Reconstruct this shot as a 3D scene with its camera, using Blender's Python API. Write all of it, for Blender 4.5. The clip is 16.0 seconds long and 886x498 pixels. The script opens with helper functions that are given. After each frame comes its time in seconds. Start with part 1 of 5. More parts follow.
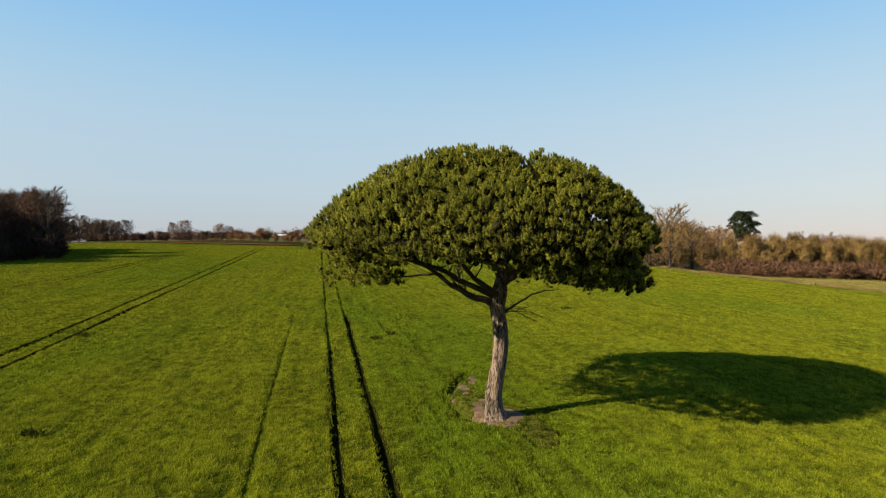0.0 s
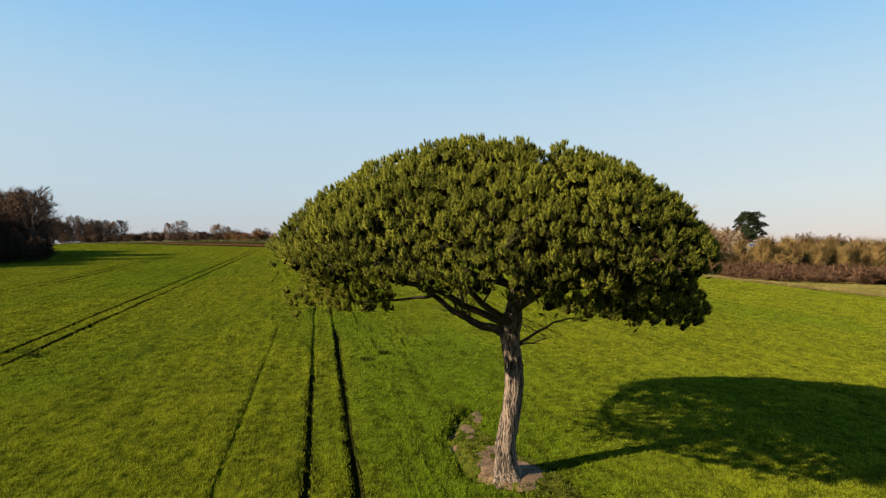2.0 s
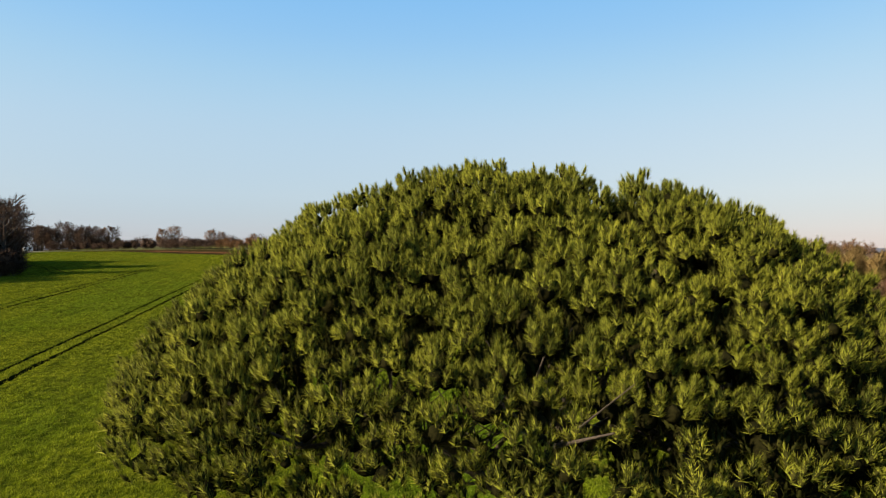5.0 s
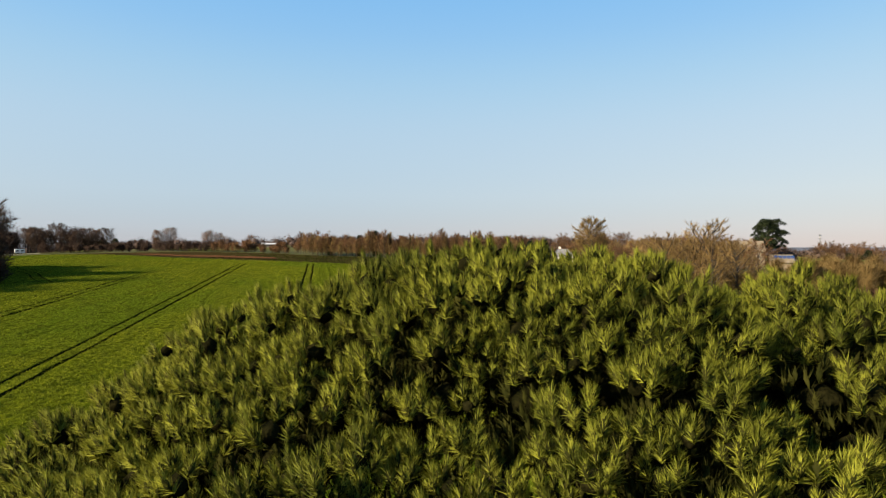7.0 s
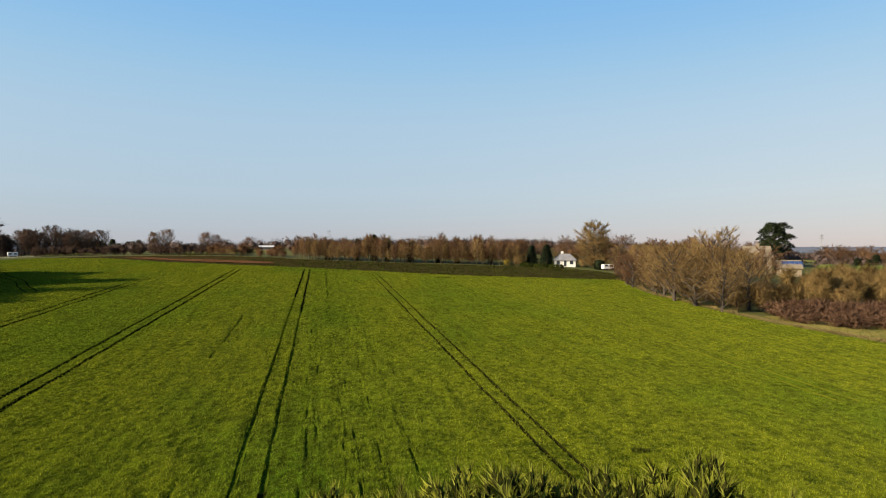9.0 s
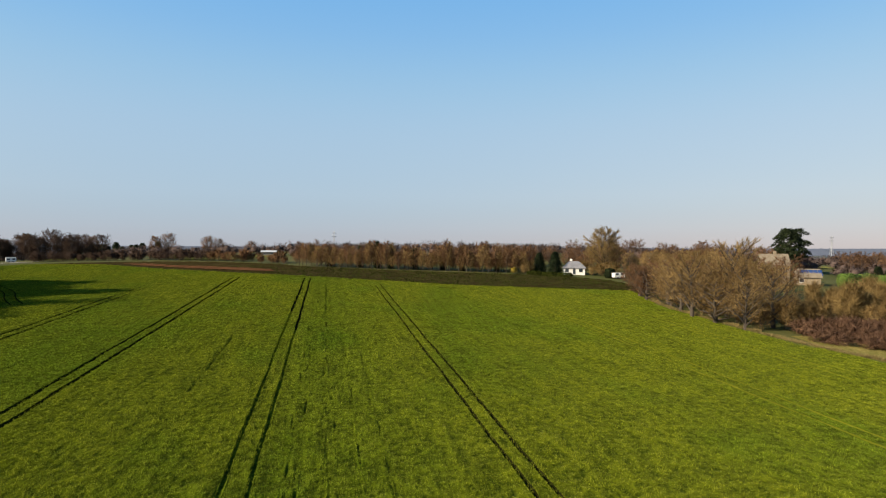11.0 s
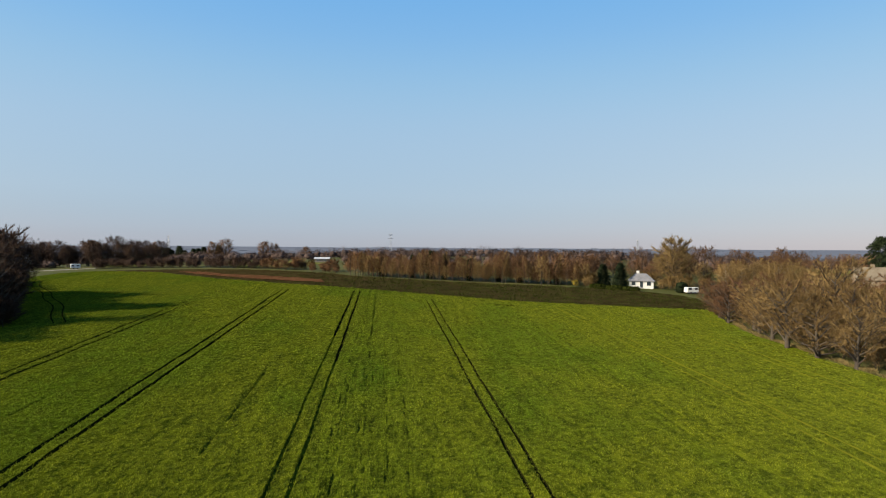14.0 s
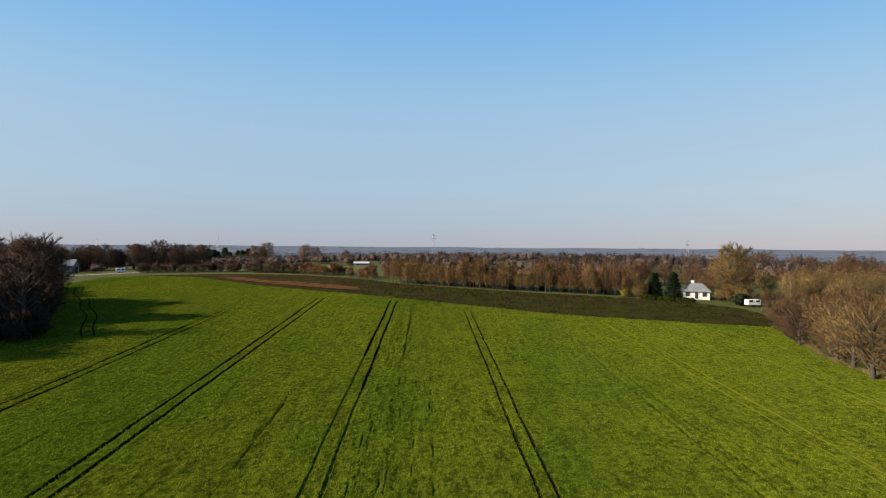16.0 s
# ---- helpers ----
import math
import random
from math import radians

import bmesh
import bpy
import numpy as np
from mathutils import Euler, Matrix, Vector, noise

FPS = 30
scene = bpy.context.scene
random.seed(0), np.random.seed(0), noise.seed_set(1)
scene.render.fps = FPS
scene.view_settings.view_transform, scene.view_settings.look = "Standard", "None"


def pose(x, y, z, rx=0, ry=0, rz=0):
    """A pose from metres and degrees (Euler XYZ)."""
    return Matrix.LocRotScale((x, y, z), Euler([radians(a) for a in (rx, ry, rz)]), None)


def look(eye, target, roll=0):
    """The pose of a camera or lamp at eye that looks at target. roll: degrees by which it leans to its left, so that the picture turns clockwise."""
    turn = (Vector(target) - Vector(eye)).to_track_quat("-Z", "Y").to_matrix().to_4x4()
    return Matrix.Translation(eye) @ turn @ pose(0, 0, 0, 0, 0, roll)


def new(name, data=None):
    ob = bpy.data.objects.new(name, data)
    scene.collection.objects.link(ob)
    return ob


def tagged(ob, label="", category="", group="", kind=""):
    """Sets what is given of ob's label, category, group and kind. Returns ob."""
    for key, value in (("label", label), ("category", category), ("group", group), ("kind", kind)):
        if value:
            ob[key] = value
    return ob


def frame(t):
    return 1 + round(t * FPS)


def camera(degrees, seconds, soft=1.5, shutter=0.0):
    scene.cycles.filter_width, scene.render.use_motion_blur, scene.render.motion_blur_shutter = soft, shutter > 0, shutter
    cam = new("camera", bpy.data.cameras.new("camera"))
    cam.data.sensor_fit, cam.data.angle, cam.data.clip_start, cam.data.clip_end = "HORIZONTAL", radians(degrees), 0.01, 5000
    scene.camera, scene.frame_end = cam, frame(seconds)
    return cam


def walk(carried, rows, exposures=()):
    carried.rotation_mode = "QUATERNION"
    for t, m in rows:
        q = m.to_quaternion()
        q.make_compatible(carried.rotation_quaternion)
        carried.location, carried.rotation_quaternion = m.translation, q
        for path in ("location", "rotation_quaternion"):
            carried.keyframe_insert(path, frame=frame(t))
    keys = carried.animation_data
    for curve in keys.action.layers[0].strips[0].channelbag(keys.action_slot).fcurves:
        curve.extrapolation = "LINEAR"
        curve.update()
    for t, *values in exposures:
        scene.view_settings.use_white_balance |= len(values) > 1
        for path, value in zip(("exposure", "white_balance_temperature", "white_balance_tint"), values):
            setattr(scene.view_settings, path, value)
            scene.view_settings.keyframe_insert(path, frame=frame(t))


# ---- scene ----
cam = camera(72.47, 16.0, soft=1.1)
# seconds, eye x y z, yaw, pitch, roll
ROWS = [
    (0, 0.000, -0.000, 8.500, -0.000, -0.150, -0.245),
    (0.5, 0.001, 1.428, 8.563, -0.013, -0.172, -0.242),
    (1, -0.002, 2.828, 8.670, -0.009, -0.184, -0.245),
    (1.5, 0.015, 4.213, 8.844, 0.014, -0.187, -0.255),
    (2, 0.028, 5.608, 9.111, 0.012, -0.159, -0.264),
    (2.5, 0.059, 7.063, 9.455, 0.002, -0.138, -0.276),
    (3, 0.061, 8.516, 9.811, -0.024, -0.120, -0.275),
    (5.5, 0.238, 16.831, 11.906, 0.070, 0.002, -0.082),
    (6, 0.267, 18.414, 12.387, 0.062, -0.085, -0.102),
    (6.5, 0.303, 19.881, 12.884, 0.088, -0.138, -0.123),
    (7, 0.334, 21.298, 13.392, 0.124, -0.152, -0.138),
    (7.5, 0.361, 22.736, 13.904, 0.108, -0.105, -0.145),
    (8, 0.381, 23.855, 14.416, 0.098, -0.159, -0.151),
    (8.5, 0.391, 24.863, 14.924, 0.122, -0.238, -0.162),
    (9, 0.448, 25.928, 15.426, 0.144, -0.253, -0.179),
    (11.5, 0.783, 34.134, 18.087, 1.020, -0.147, -0.253),
    (12, 0.723, 35.843, 18.631, 1.552, -0.153, -0.261),
    (12.5, 0.690, 37.482, 19.175, 2.675, -0.154, -0.287),
    (13, 0.676, 39.155, 19.709, 3.797, -0.143, -0.311),
    (13.5, 0.675, 40.948, 20.280, 4.905, -0.136, -0.330),
    (14, 0.705, 42.884, 20.851, 6.036, -0.143, -0.351),
    (14.5, 0.731, 44.921, 21.419, 7.193, -0.155, -0.362),
    (15, 0.782, 46.935, 22.032, 8.331, -0.169, -0.378),
    (15.5, 0.782, 48.936, 22.709, 9.300, -0.200, -0.401),
    (16, 0.775, 50.937, 23.354, 10.148, -0.232, -0.421),
]
walk(cam, [(t, pose(x, y, z, 90 + pitch, roll, yaw)) for t, x, y, z, yaw, pitch, roll in ROWS],
     [(0, 1.63, 7300, 11), (3, 1.70, 7300, 11), (5.5, 1.70, 7150, 11), (9, 1.54, 7000, 11), (12, 1.46, 6600, 10), (16, 1.42, 6500, 10)])

# ---- light ----
SUN_EL, SHADOW_AZ = 26.8, 25.5          # sun height; heading of the shadows from +x towards +y
scene.view_settings.exposure = 1.4
world = bpy.data.worlds.new("sky")
scene.world = world
world.use_nodes = True
wn = world.node_tree
sky = wn.nodes.new("ShaderNodeTexSky")
sky.sky_type = "NISHITA"
sky.sun_disc = False
sky.sun_elevation = radians(SUN_EL)
sky.sun_rotation = radians(270 - SHADOW_AZ)
sky.altitude, sky.air_density, sky.dust_density, sky.ozone_density = 50, 1.0, 0.2, 1.4
tone = wn.nodes.new("ShaderNodeMix")      # moist air: an even pale blue over all the sky, and a duller horizon
tone.data_type, tone.blend_type = "RGBA", "MULTIPLY"
tone.inputs[0].default_value = 1.0
tone.inputs[7].default_value = (0.43, 0.26, 0.13, 1)
haze = wn.nodes.new("ShaderNodeMix")
haze.data_type, haze.blend_type = "RGBA", "ADD"
haze.inputs[0].default_value = 1.0
haze.inputs[7].default_value = (1.36, 3.0, 4.7, 1)
wn.links.new(sky.outputs[0], tone.inputs[6])
wn.links.new(tone.outputs[2], haze.inputs[6])
air = wn.nodes.new("ShaderNodeTexCoord")   # dull haze along the horizon, paler air over it, deep blue higher up
height = wn.nodes.new("ShaderNodeSeparateXYZ")
wn.links.new(air.outputs["Generated"], height.inputs[0])
layers = wn.nodes.new("ShaderNodeValToRGB")
layers.color_ramp.interpolation = "B_SPLINE"
for i, (z, r, g, b) in enumerate(((0.0, 0.78, 0.76, 0.73), (0.03, 0.79, 0.80, 0.82), (0.085, 0.99, 0.945, 0.94), (0.18, 1.20, 1.05, 1.03), (0.26, 1.06, 1.06, 1.08), (0.33, 0.84, 0.98, 1.14), (0.42, 0.62, 0.90, 1.17), (0.7, 0.52, 0.82, 1.12))):
    stop = layers.color_ramp.elements[i] if i < 2 else layers.color_ramp.elements.new(z)
    stop.position, stop.color = z, (r / 2, g / 2, b / 2, 1)
wn.links.new(height.outputs[2], layers.inputs[0])
damp = wn.nodes.new("ShaderNodeMix")
damp.data_type, damp.blend_type = "RGBA", "MULTIPLY"
damp.inputs[0].default_value = 1.0
wn.links.new(haze.outputs[2], damp.inputs[6])
wn.links.new(layers.outputs[0], damp.inputs[7])
wn.links.new(damp.outputs[2], wn.nodes["Background"].inputs[0])
wn.nodes["Background"].inputs[1].default_value = 0.10
sun_data = bpy.data.lights.new("sun", "SUN")
sun_data.energy, sun_data.angle, sun_data.color = 5.0, radians(0.53), (1.0, 0.88, 0.68)
sun = new("sun", sun_data)
_e, _a = radians(SUN_EL), radians(SHADOW_AZ)
sun.matrix_world = look((0, 0, 60), (60 * math.cos(_e) * math.cos(_a), 60 * math.cos(_e) * math.sin(_a), 60 - 60 * math.sin(_e)))

# ---- materials ----
def material(name, dark, light, scale=3.0, rough=0.9, bump=0.3, fine=30.0, stretch=(1, 1, 1), turn=0.0, vary=0.0, gloss=0.3, metal=0.0, translucent=0.0, island=0.0, deep=0.05, sharp=0.3, matt=0.0):
    """A surface that wanders between two colours at two scales, with a fine relief."""
    m = bpy.data.materials.new(name)
    m.use_nodes = True
    nt = m.node_tree
    n, l = nt.nodes, nt.links
    bsdf = n["Principled BSDF"]
    tc = n.new("ShaderNodeTexCoord")
    mp = n.new("ShaderNodeMapping")
    mp.inputs["Rotation"].default_value = (0, 0, turn)
    mp.inputs["Scale"].default_value = stretch
    l.new(tc.outputs["Object"], mp.inputs[0])
    big = n.new("ShaderNodeTexNoise")
    big.inputs["Scale"].default_value, big.inputs["Detail"].default_value = scale, 5
    small = n.new("ShaderNodeTexNoise")
    small.inputs["Scale"].default_value, small.inputs["Detail"].default_value = fine, 4
    l.new(mp.outputs[0], big.inputs["Vector"])
    l.new(mp.outputs[0], small.inputs["Vector"])
    add = n.new("ShaderNodeMath")
    add.operation = "ADD"
    l.new(big.outputs["Fac"], add.inputs[0])
    l.new(small.outputs["Fac"], add.inputs[1])
    ramp = n.new("ShaderNodeMapRange")
    ramp.inputs["From Min"].default_value, ramp.inputs["From Max"].default_value = 1 - sharp, 1 + sharp
    l.new(add.outputs[0], ramp.inputs["Value"])
    fac = ramp.outputs[0]
    if vary or island:
        mixin = n.new("ShaderNodeMath")
        mixin.operation = "MULTIPLY_ADD"
        if vary:
            info = n.new("ShaderNodeObjectInfo")
            l.new(info.outputs["Random"], mixin.inputs[0])
        else:
            info = n.new("ShaderNodeNewGeometry")
            l.new(info.outputs["Random Per Island"], mixin.inputs[0])
        mixin.inputs[1].default_value = vary or island
        l.new(fac, mixin.inputs[2])
        sub = n.new("ShaderNodeMath")
        sub.operation, sub.use_clamp = "SUBTRACT", True
        l.new(mixin.outputs[0], sub.inputs[0])
        sub.inputs[1].default_value = (vary or island) / 2
        fac = sub.outputs[0]
    mix = n.new("ShaderNodeMix")
    mix.data_type = "RGBA"
    mix.inputs[6].default_value, mix.inputs[7].default_value = (*dark, 1), (*light, 1)
    l.new(fac, mix.inputs[0])
    l.new(mix.outputs[2], bsdf.inputs["Base Color"])
    bsdf.inputs["Roughness"].default_value = rough
    bsdf.inputs["Metallic"].default_value = metal
    bsdf.inputs["Diffuse Roughness"].default_value = matt
    bsdf.inputs["Specular IOR Level"].default_value = gloss
    if bump:
        bp = n.new("ShaderNodeBump")
        bp.inputs["Strength"].default_value, bp.inputs["Distance"].default_value = bump, deep
        l.new(add.outputs[0], bp.inputs["Height"])
        l.new(bp.outputs[0], bsdf.inputs["Normal"])
    if translucent:
        tr = n.new("ShaderNodeBsdfTranslucent")
        l.new(mix.outputs[2], tr.inputs[0])
        ms = n.new("ShaderNodeMixShader")
        ms.inputs[0].default_value = translucent
        l.new(bsdf.outputs[0], ms.inputs[1])
        l.new(tr.outputs[0], ms.inputs[2])
        l.new(ms.outputs[0], n["Material Output"].inputs[0])
    return m


ROW_TURN = radians(11.6)                 # drilling direction of the crop, left of +y
M_GROUND = material("meadow", (0.0266, 0.0342, 0.00608), (0.0646, 0.05928, 0.01976), 0.02, gloss=0.05, fine=1.2, bump=0.4)


def crop_material(name, gap, olive, green, translucent=0.0, bump=0.0, sheen=0.0, low=0.40, high=0.60):
    """Young wheat: clumps, drill rows, thin patches, and a drift from olive to fresh green across the field. The gap
    colour holds thin soil and painted shade between clumps.
    """
    m = bpy.data.materials.new(name)
    m.use_nodes = True
    nt = m.node_tree
    n, l = nt.nodes, nt.links
    bsdf = n["Principled BSDF"]
    tc = n.new("ShaderNodeTexCoord")
    rows = n.new("ShaderNodeMapping")
    rows.inputs["Rotation"].default_value = (0, 0, -ROW_TURN)
    l.new(tc.outputs["Object"], rows.inputs[0])
    cell = n.new("ShaderNodeSeparateXYZ")
    l.new(rows.outputs[0], cell.inputs[0])

    def grain(scale, stretch, detail, rough=0.6):
        mp = n.new("ShaderNodeMapping")
        mp.inputs["Scale"].default_value = stretch
        l.new(rows.outputs[0], mp.inputs[0])
        tex = n.new("ShaderNodeTexNoise")
        tex.inputs["Scale"].default_value, tex.inputs["Detail"].default_value, tex.inputs["Roughness"].default_value = scale, detail, rough
        l.new(mp.outputs[0], tex.inputs["Vector"])
        return tex.outputs["Fac"]

    def calc(op, a, b, clamp=False):
        k = n.new("ShaderNodeMath")
        k.operation, k.use_clamp = op, clamp
        for s_, v_ in zip(k.inputs, (a, b)):
            if isinstance(v_, (int, float)):
                s_.default_value = v_
            else:
                l.new(v_, s_)
        return k.outputs[0]

    def span(v_, a, b, lo=0.0, hi=1.0):
        k = n.new("ShaderNodeMapRange")
        k.interpolation_type = "SMOOTHSTEP"
        for s_, x_ in zip(("From Min", "From Max", "To Min", "To Max"), (a, b, lo, hi)):
            k.inputs[s_].default_value = x_
        l.new(v_, k.inputs["Value"])
        return k.outputs[0]

    clumps = grain(1.6, (1, 0.75, 1), 5, 0.64)
    streaks = grain(1.5, (1, 0.07, 1), 4)
    blots = grain(0.42, (1, 0.6, 1), 4)
    tone_ = calc("ADD", calc("MULTIPLY", clumps, 0.60), calc("ADD", calc("MULTIPLY", streaks, 0.22), calc("MULTIPLY", blots, 0.18)))
    thin = n.new("ShaderNodeMapRange")
    thin.inputs["From Min"].default_value, thin.inputs["From Max"].default_value = low, high
    l.new(tone_, thin.inputs["Value"])
    lush = calc("MULTIPLY", calc("MULTIPLY", span(cell.outputs[0], 1.5, 4.5), span(cell.outputs[0], 9, 20, 1, 0)), span(cell.outputs[1], 30, 75, 1, 0.45))
    drift = calc("ADD", span(grain(0.045, (1, 0.5, 1), 3), 0.46, 0.64, 0.0, 0.75), calc("MULTIPLY", lush, 0.75), True)
    hue = n.new("ShaderNodeMix")
    hue.data_type = "RGBA"
    hue.inputs[6].default_value, hue.inputs[7].default_value = (*olive, 1), (*green, 1)
    l.new(drift, hue.inputs[0])
    mix = n.new("ShaderNodeMix")
    mix.data_type = "RGBA"
    mix.inputs[6].default_value = (*gap, 1)
    l.new(hue.outputs[2], mix.inputs[7])
    l.new(thin.outputs[0], mix.inputs[0])
    l.new(mix.outputs[2], bsdf.inputs["Base Color"])
    bsdf.inputs["Roughness"].default_value = 0.65
    bsdf.inputs["Diffuse Roughness"].default_value = 0.6
    bsdf.inputs["Specular IOR Level"].default_value = 0.0
    bsdf.inputs["Sheen Weight"].default_value, bsdf.inputs["Sheen Roughness"].default_value = sheen, 0.12
    bsdf.inputs["Sheen Tint"].default_value = (0.72, 0.78, 0.14, 1)
    if bump:
        bp = n.new("ShaderNodeBump")
        bp.inputs["Strength"].default_value, bp.inputs["Distance"].default_value = bump, 0.9
        l.new(tone_, bp.inputs["Height"])
        l.new(bp.outputs[0], bsdf.inputs["Normal"])
    if translucent:
        tr = n.new("ShaderNodeBsdfTranslucent")
        l.new(mix.outputs[2], tr.inputs[0])
        ms = n.new("ShaderNodeMixShader")
        ms.inputs[0].default_value = translucent
        l.new(bsdf.outputs[0], ms.inputs[1])
        l.new(tr.outputs[0], ms.inputs[2])
        l.new(ms.outputs[0], n["Material Output"].inputs[0])
    return m


# Sheet under the blades, darker than they are: soil and plant shade in its colour.
M_CROP = crop_material("young_wheat", (0.0148, 0.0222, 0.00148), (0.061, 0.0712, 0.0035), (0.0342, 0.0592, 0.00296), bump=1.0, sheen=0.09, low=0.41, high=0.575)
M_BLADE = crop_material("wheat_blades", (0.080, 0.098, 0.009), (0.196, 0.210, 0.017), (0.124, 0.178, 0.013), translucent=0.4, low=0.41, high=0.56)
# Trampled soil with the shade of the wheel grooves painted in, near black.
M_TRACK = material("shade_dark_trampled_soil", (0.0050, 0.0056, 0.0012), (0.013, 0.013, 0.003), 1.5, gloss=0.0, fine=12)
M_SOIL = material("bare_soil", (0.0302, 0.0178, 0.0091), (0.1188, 0.0740, 0.0406), 1.6, fine=9, bump=0.8, sharp=0.2)
M_WEED = material("trampled_weeds", (0.012, 0.019, 0.002), (0.055, 0.058, 0.010), 1.8, gloss=0.0, fine=9, bump=0.8, sharp=0.2)
M_PLOUGH = material("ploughed_earth", (0.0109, 0.0086, 0.0032), (0.0359, 0.0265, 0.0104), 0.25, gloss=0.0, fine=1.8, bump=1.0, deep=0.2)
M_STUBBLE = material("dark_stubble", (0.0130, 0.0195, 0.0033), (0.0432, 0.0482, 0.0108), 0.15, gloss=0.0, fine=2, bump=0, island=0.4)
M_RED_EARTH = material("reddish_earth", (0.0315, 0.0149, 0.0068), (0.0944, 0.0432, 0.0205), 0.3, gloss=0.0, fine=2, bump=0.8)
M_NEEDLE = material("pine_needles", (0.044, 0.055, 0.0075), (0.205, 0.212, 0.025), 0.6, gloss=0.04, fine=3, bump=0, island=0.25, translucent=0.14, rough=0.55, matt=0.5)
# Dead needles and shoots, taken near black as shade between the bough heads.
M_NEEDLE_HEART = material("shade_black_dead_needles", (0.003, 0.0035, 0.0012), (0.012, 0.011, 0.004), 2.5, gloss=0.0, fine=14, bump=0.8)
# Darker copy of the needle colour: the crown's inner shade painted in.
M_NEEDLE_SHADE = material("shade_dark_inner_needles", (0.0073, 0.009, 0.0023), (0.0274, 0.0271, 0.0064), 0.7, gloss=0.0, fine=4, bump=0, island=0.5)
M_STRAW = material("yellowed_wheat", (0.076, 0.0798, 0.00456), (0.1216, 0.114, 0.00912), 0.5, gloss=0.0, fine=3)
# Aerial haze painted into the base colour: blue-grey woods far off.
M_HAZEWOOD = material("haze_tinted_wood", (0.0531, 0.0621, 0.0807), (0.0591, 0.0685, 0.0872), 0.01, gloss=0.0, fine=0.1, bump=0, island=0.2)
M_BARK = material("pine_bark", (0.014, 0.010, 0.008), (0.190, 0.142, 0.108), 5.5, fine=22, bump=1.0, deep=0.16, stretch=(1, 1, 0.2), sharp=0.13)
M_LIMB = material("limb_bark", (0.014, 0.010, 0.008), (0.055, 0.040, 0.029), 2, fine=14, bump=0.8)
M_WOOD_GREY = material("grey_bark", (0.018, 0.014, 0.010), (0.060, 0.046, 0.033), 1, fine=8, vary=0.3)
M_TWIG_GREY = material("brown_twigs", (0.0302, 0.0201, 0.0154), (0.0698, 0.0461, 0.0347), 0.3, gloss=0.0, fine=3, bump=0, vary=0.6)
M_TWIG_TAN = material("tan_twigs", (0.1062, 0.0674, 0.0268), (0.2064, 0.1378, 0.0559), 0.3, gloss=0.0, fine=3, bump=0, vary=0.6)
M_TWIG_RED = material("russet_twigs", (0.0669, 0.0363, 0.0198), (0.1434, 0.0809, 0.0419), 0.3, gloss=0.0, fine=3, bump=0, vary=0.6)
M_TWIG_GOLD = material("golden_willow_twigs", (0.1123, 0.0738, 0.0283), (0.1947, 0.1335, 0.0537), 0.3, gloss=0.05, fine=3, bump=0, vary=0.7)
M_WOOD_PALE = material("pale_bark", (0.1064, 0.0836, 0.0608), (0.2128, 0.1748, 0.1292), 1, fine=8, vary=0.3)
M_BRAMBLE = material("bramble_canes", (0.0561, 0.0315, 0.0204), (0.1190, 0.0693, 0.0425), 0.5, gloss=0.0, fine=3, bump=0, vary=0.5)
M_DRYGRASS = material("dry_grass", (0.0960, 0.0810, 0.0266), (0.2006, 0.1458, 0.0608), 0.4, gloss=0.05, fine=3, bump=0, island=0.5)
M_FIR = material("dark_conifer", (0.0061, 0.0114, 0.0061), (0.0213, 0.0284, 0.0122), 0.8, gloss=0.05, fine=4, bump=0, vary=0.4)
M_HEDGE = material("evergreen_hedge", (0.038, 0.076, 0.0114), (0.0988, 0.152, 0.0228), 0.8, fine=4, bump=0, vary=0.3)
M_FARWOOD = material("distant_bare_wood", (0.0524, 0.0372, 0.0321), (0.0704, 0.0515, 0.0451), 0.01, gloss=0.0, fine=0.1, bump=0, island=0.2)
# Brown wood greyed by haze mixed into its colour.
M_MIDWOOD = material("haze_tinted_bare_wood", (0.0518, 0.0488, 0.0515), (0.0706, 0.0666, 0.0702), 0.01, gloss=0.0, fine=0.1, bump=0, island=0.2)
M_PASTURE = material("far_pasture", (0.055, 0.068, 0.013), (0.135, 0.118, 0.042), 0.12, gloss=0.0, fine=1.5, bump=0.5, sharp=0.22)
M_ROUGH = material("rough_dry_grass", (0.0638, 0.0658, 0.0132), (0.1756, 0.1377, 0.0440), 0.2, gloss=0.0, fine=2.0, bump=0.6, sharp=0.25)
M_YELLOW = material("yellow_blossom", (0.182, 0.133, 0.021), (0.28, 0.217, 0.042), 0.5, gloss=0.0, fine=3, bump=0)
# Land beyond 900 m, bluish from haze put into its colour.
M_HAZELAND = material("haze_tinted_plain", (0.0766, 0.0865, 0.1122), (0.0973, 0.1062, 0.1292), 0.004, gloss=0.0, fine=0.03, bump=0)
# Evergreens dulled and blued by haze in the base colour.
M_HAZEGREEN = material("distant_evergreens", (0.038, 0.0456, 0.04712), (0.0646, 0.06992, 0.06992), 0.01, gloss=0.05, fine=0.1, bump=0, island=0.5)
M_WHITE = material("white_plaster", (0.38, 0.3648, 0.342), (0.5016, 0.4864, 0.456), 0.6, fine=6, bump=0.1, rough=0.8)
M_STONE = material("tan_stone_wall", (0.1200, 0.0920, 0.0590), (0.2160, 0.1720, 0.1189), 0.8, fine=6, bump=0.4)
M_SLATE = material("grey_slate", (0.076, 0.076, 0.0836), (0.1672, 0.1596, 0.1596), 0.8, fine=6, bump=0.3, rough=0.6)
M_TANROOF = material("tan_roof_tile", (0.0844, 0.0647, 0.0420), (0.1519, 0.1237, 0.0870), 0.8, fine=6)
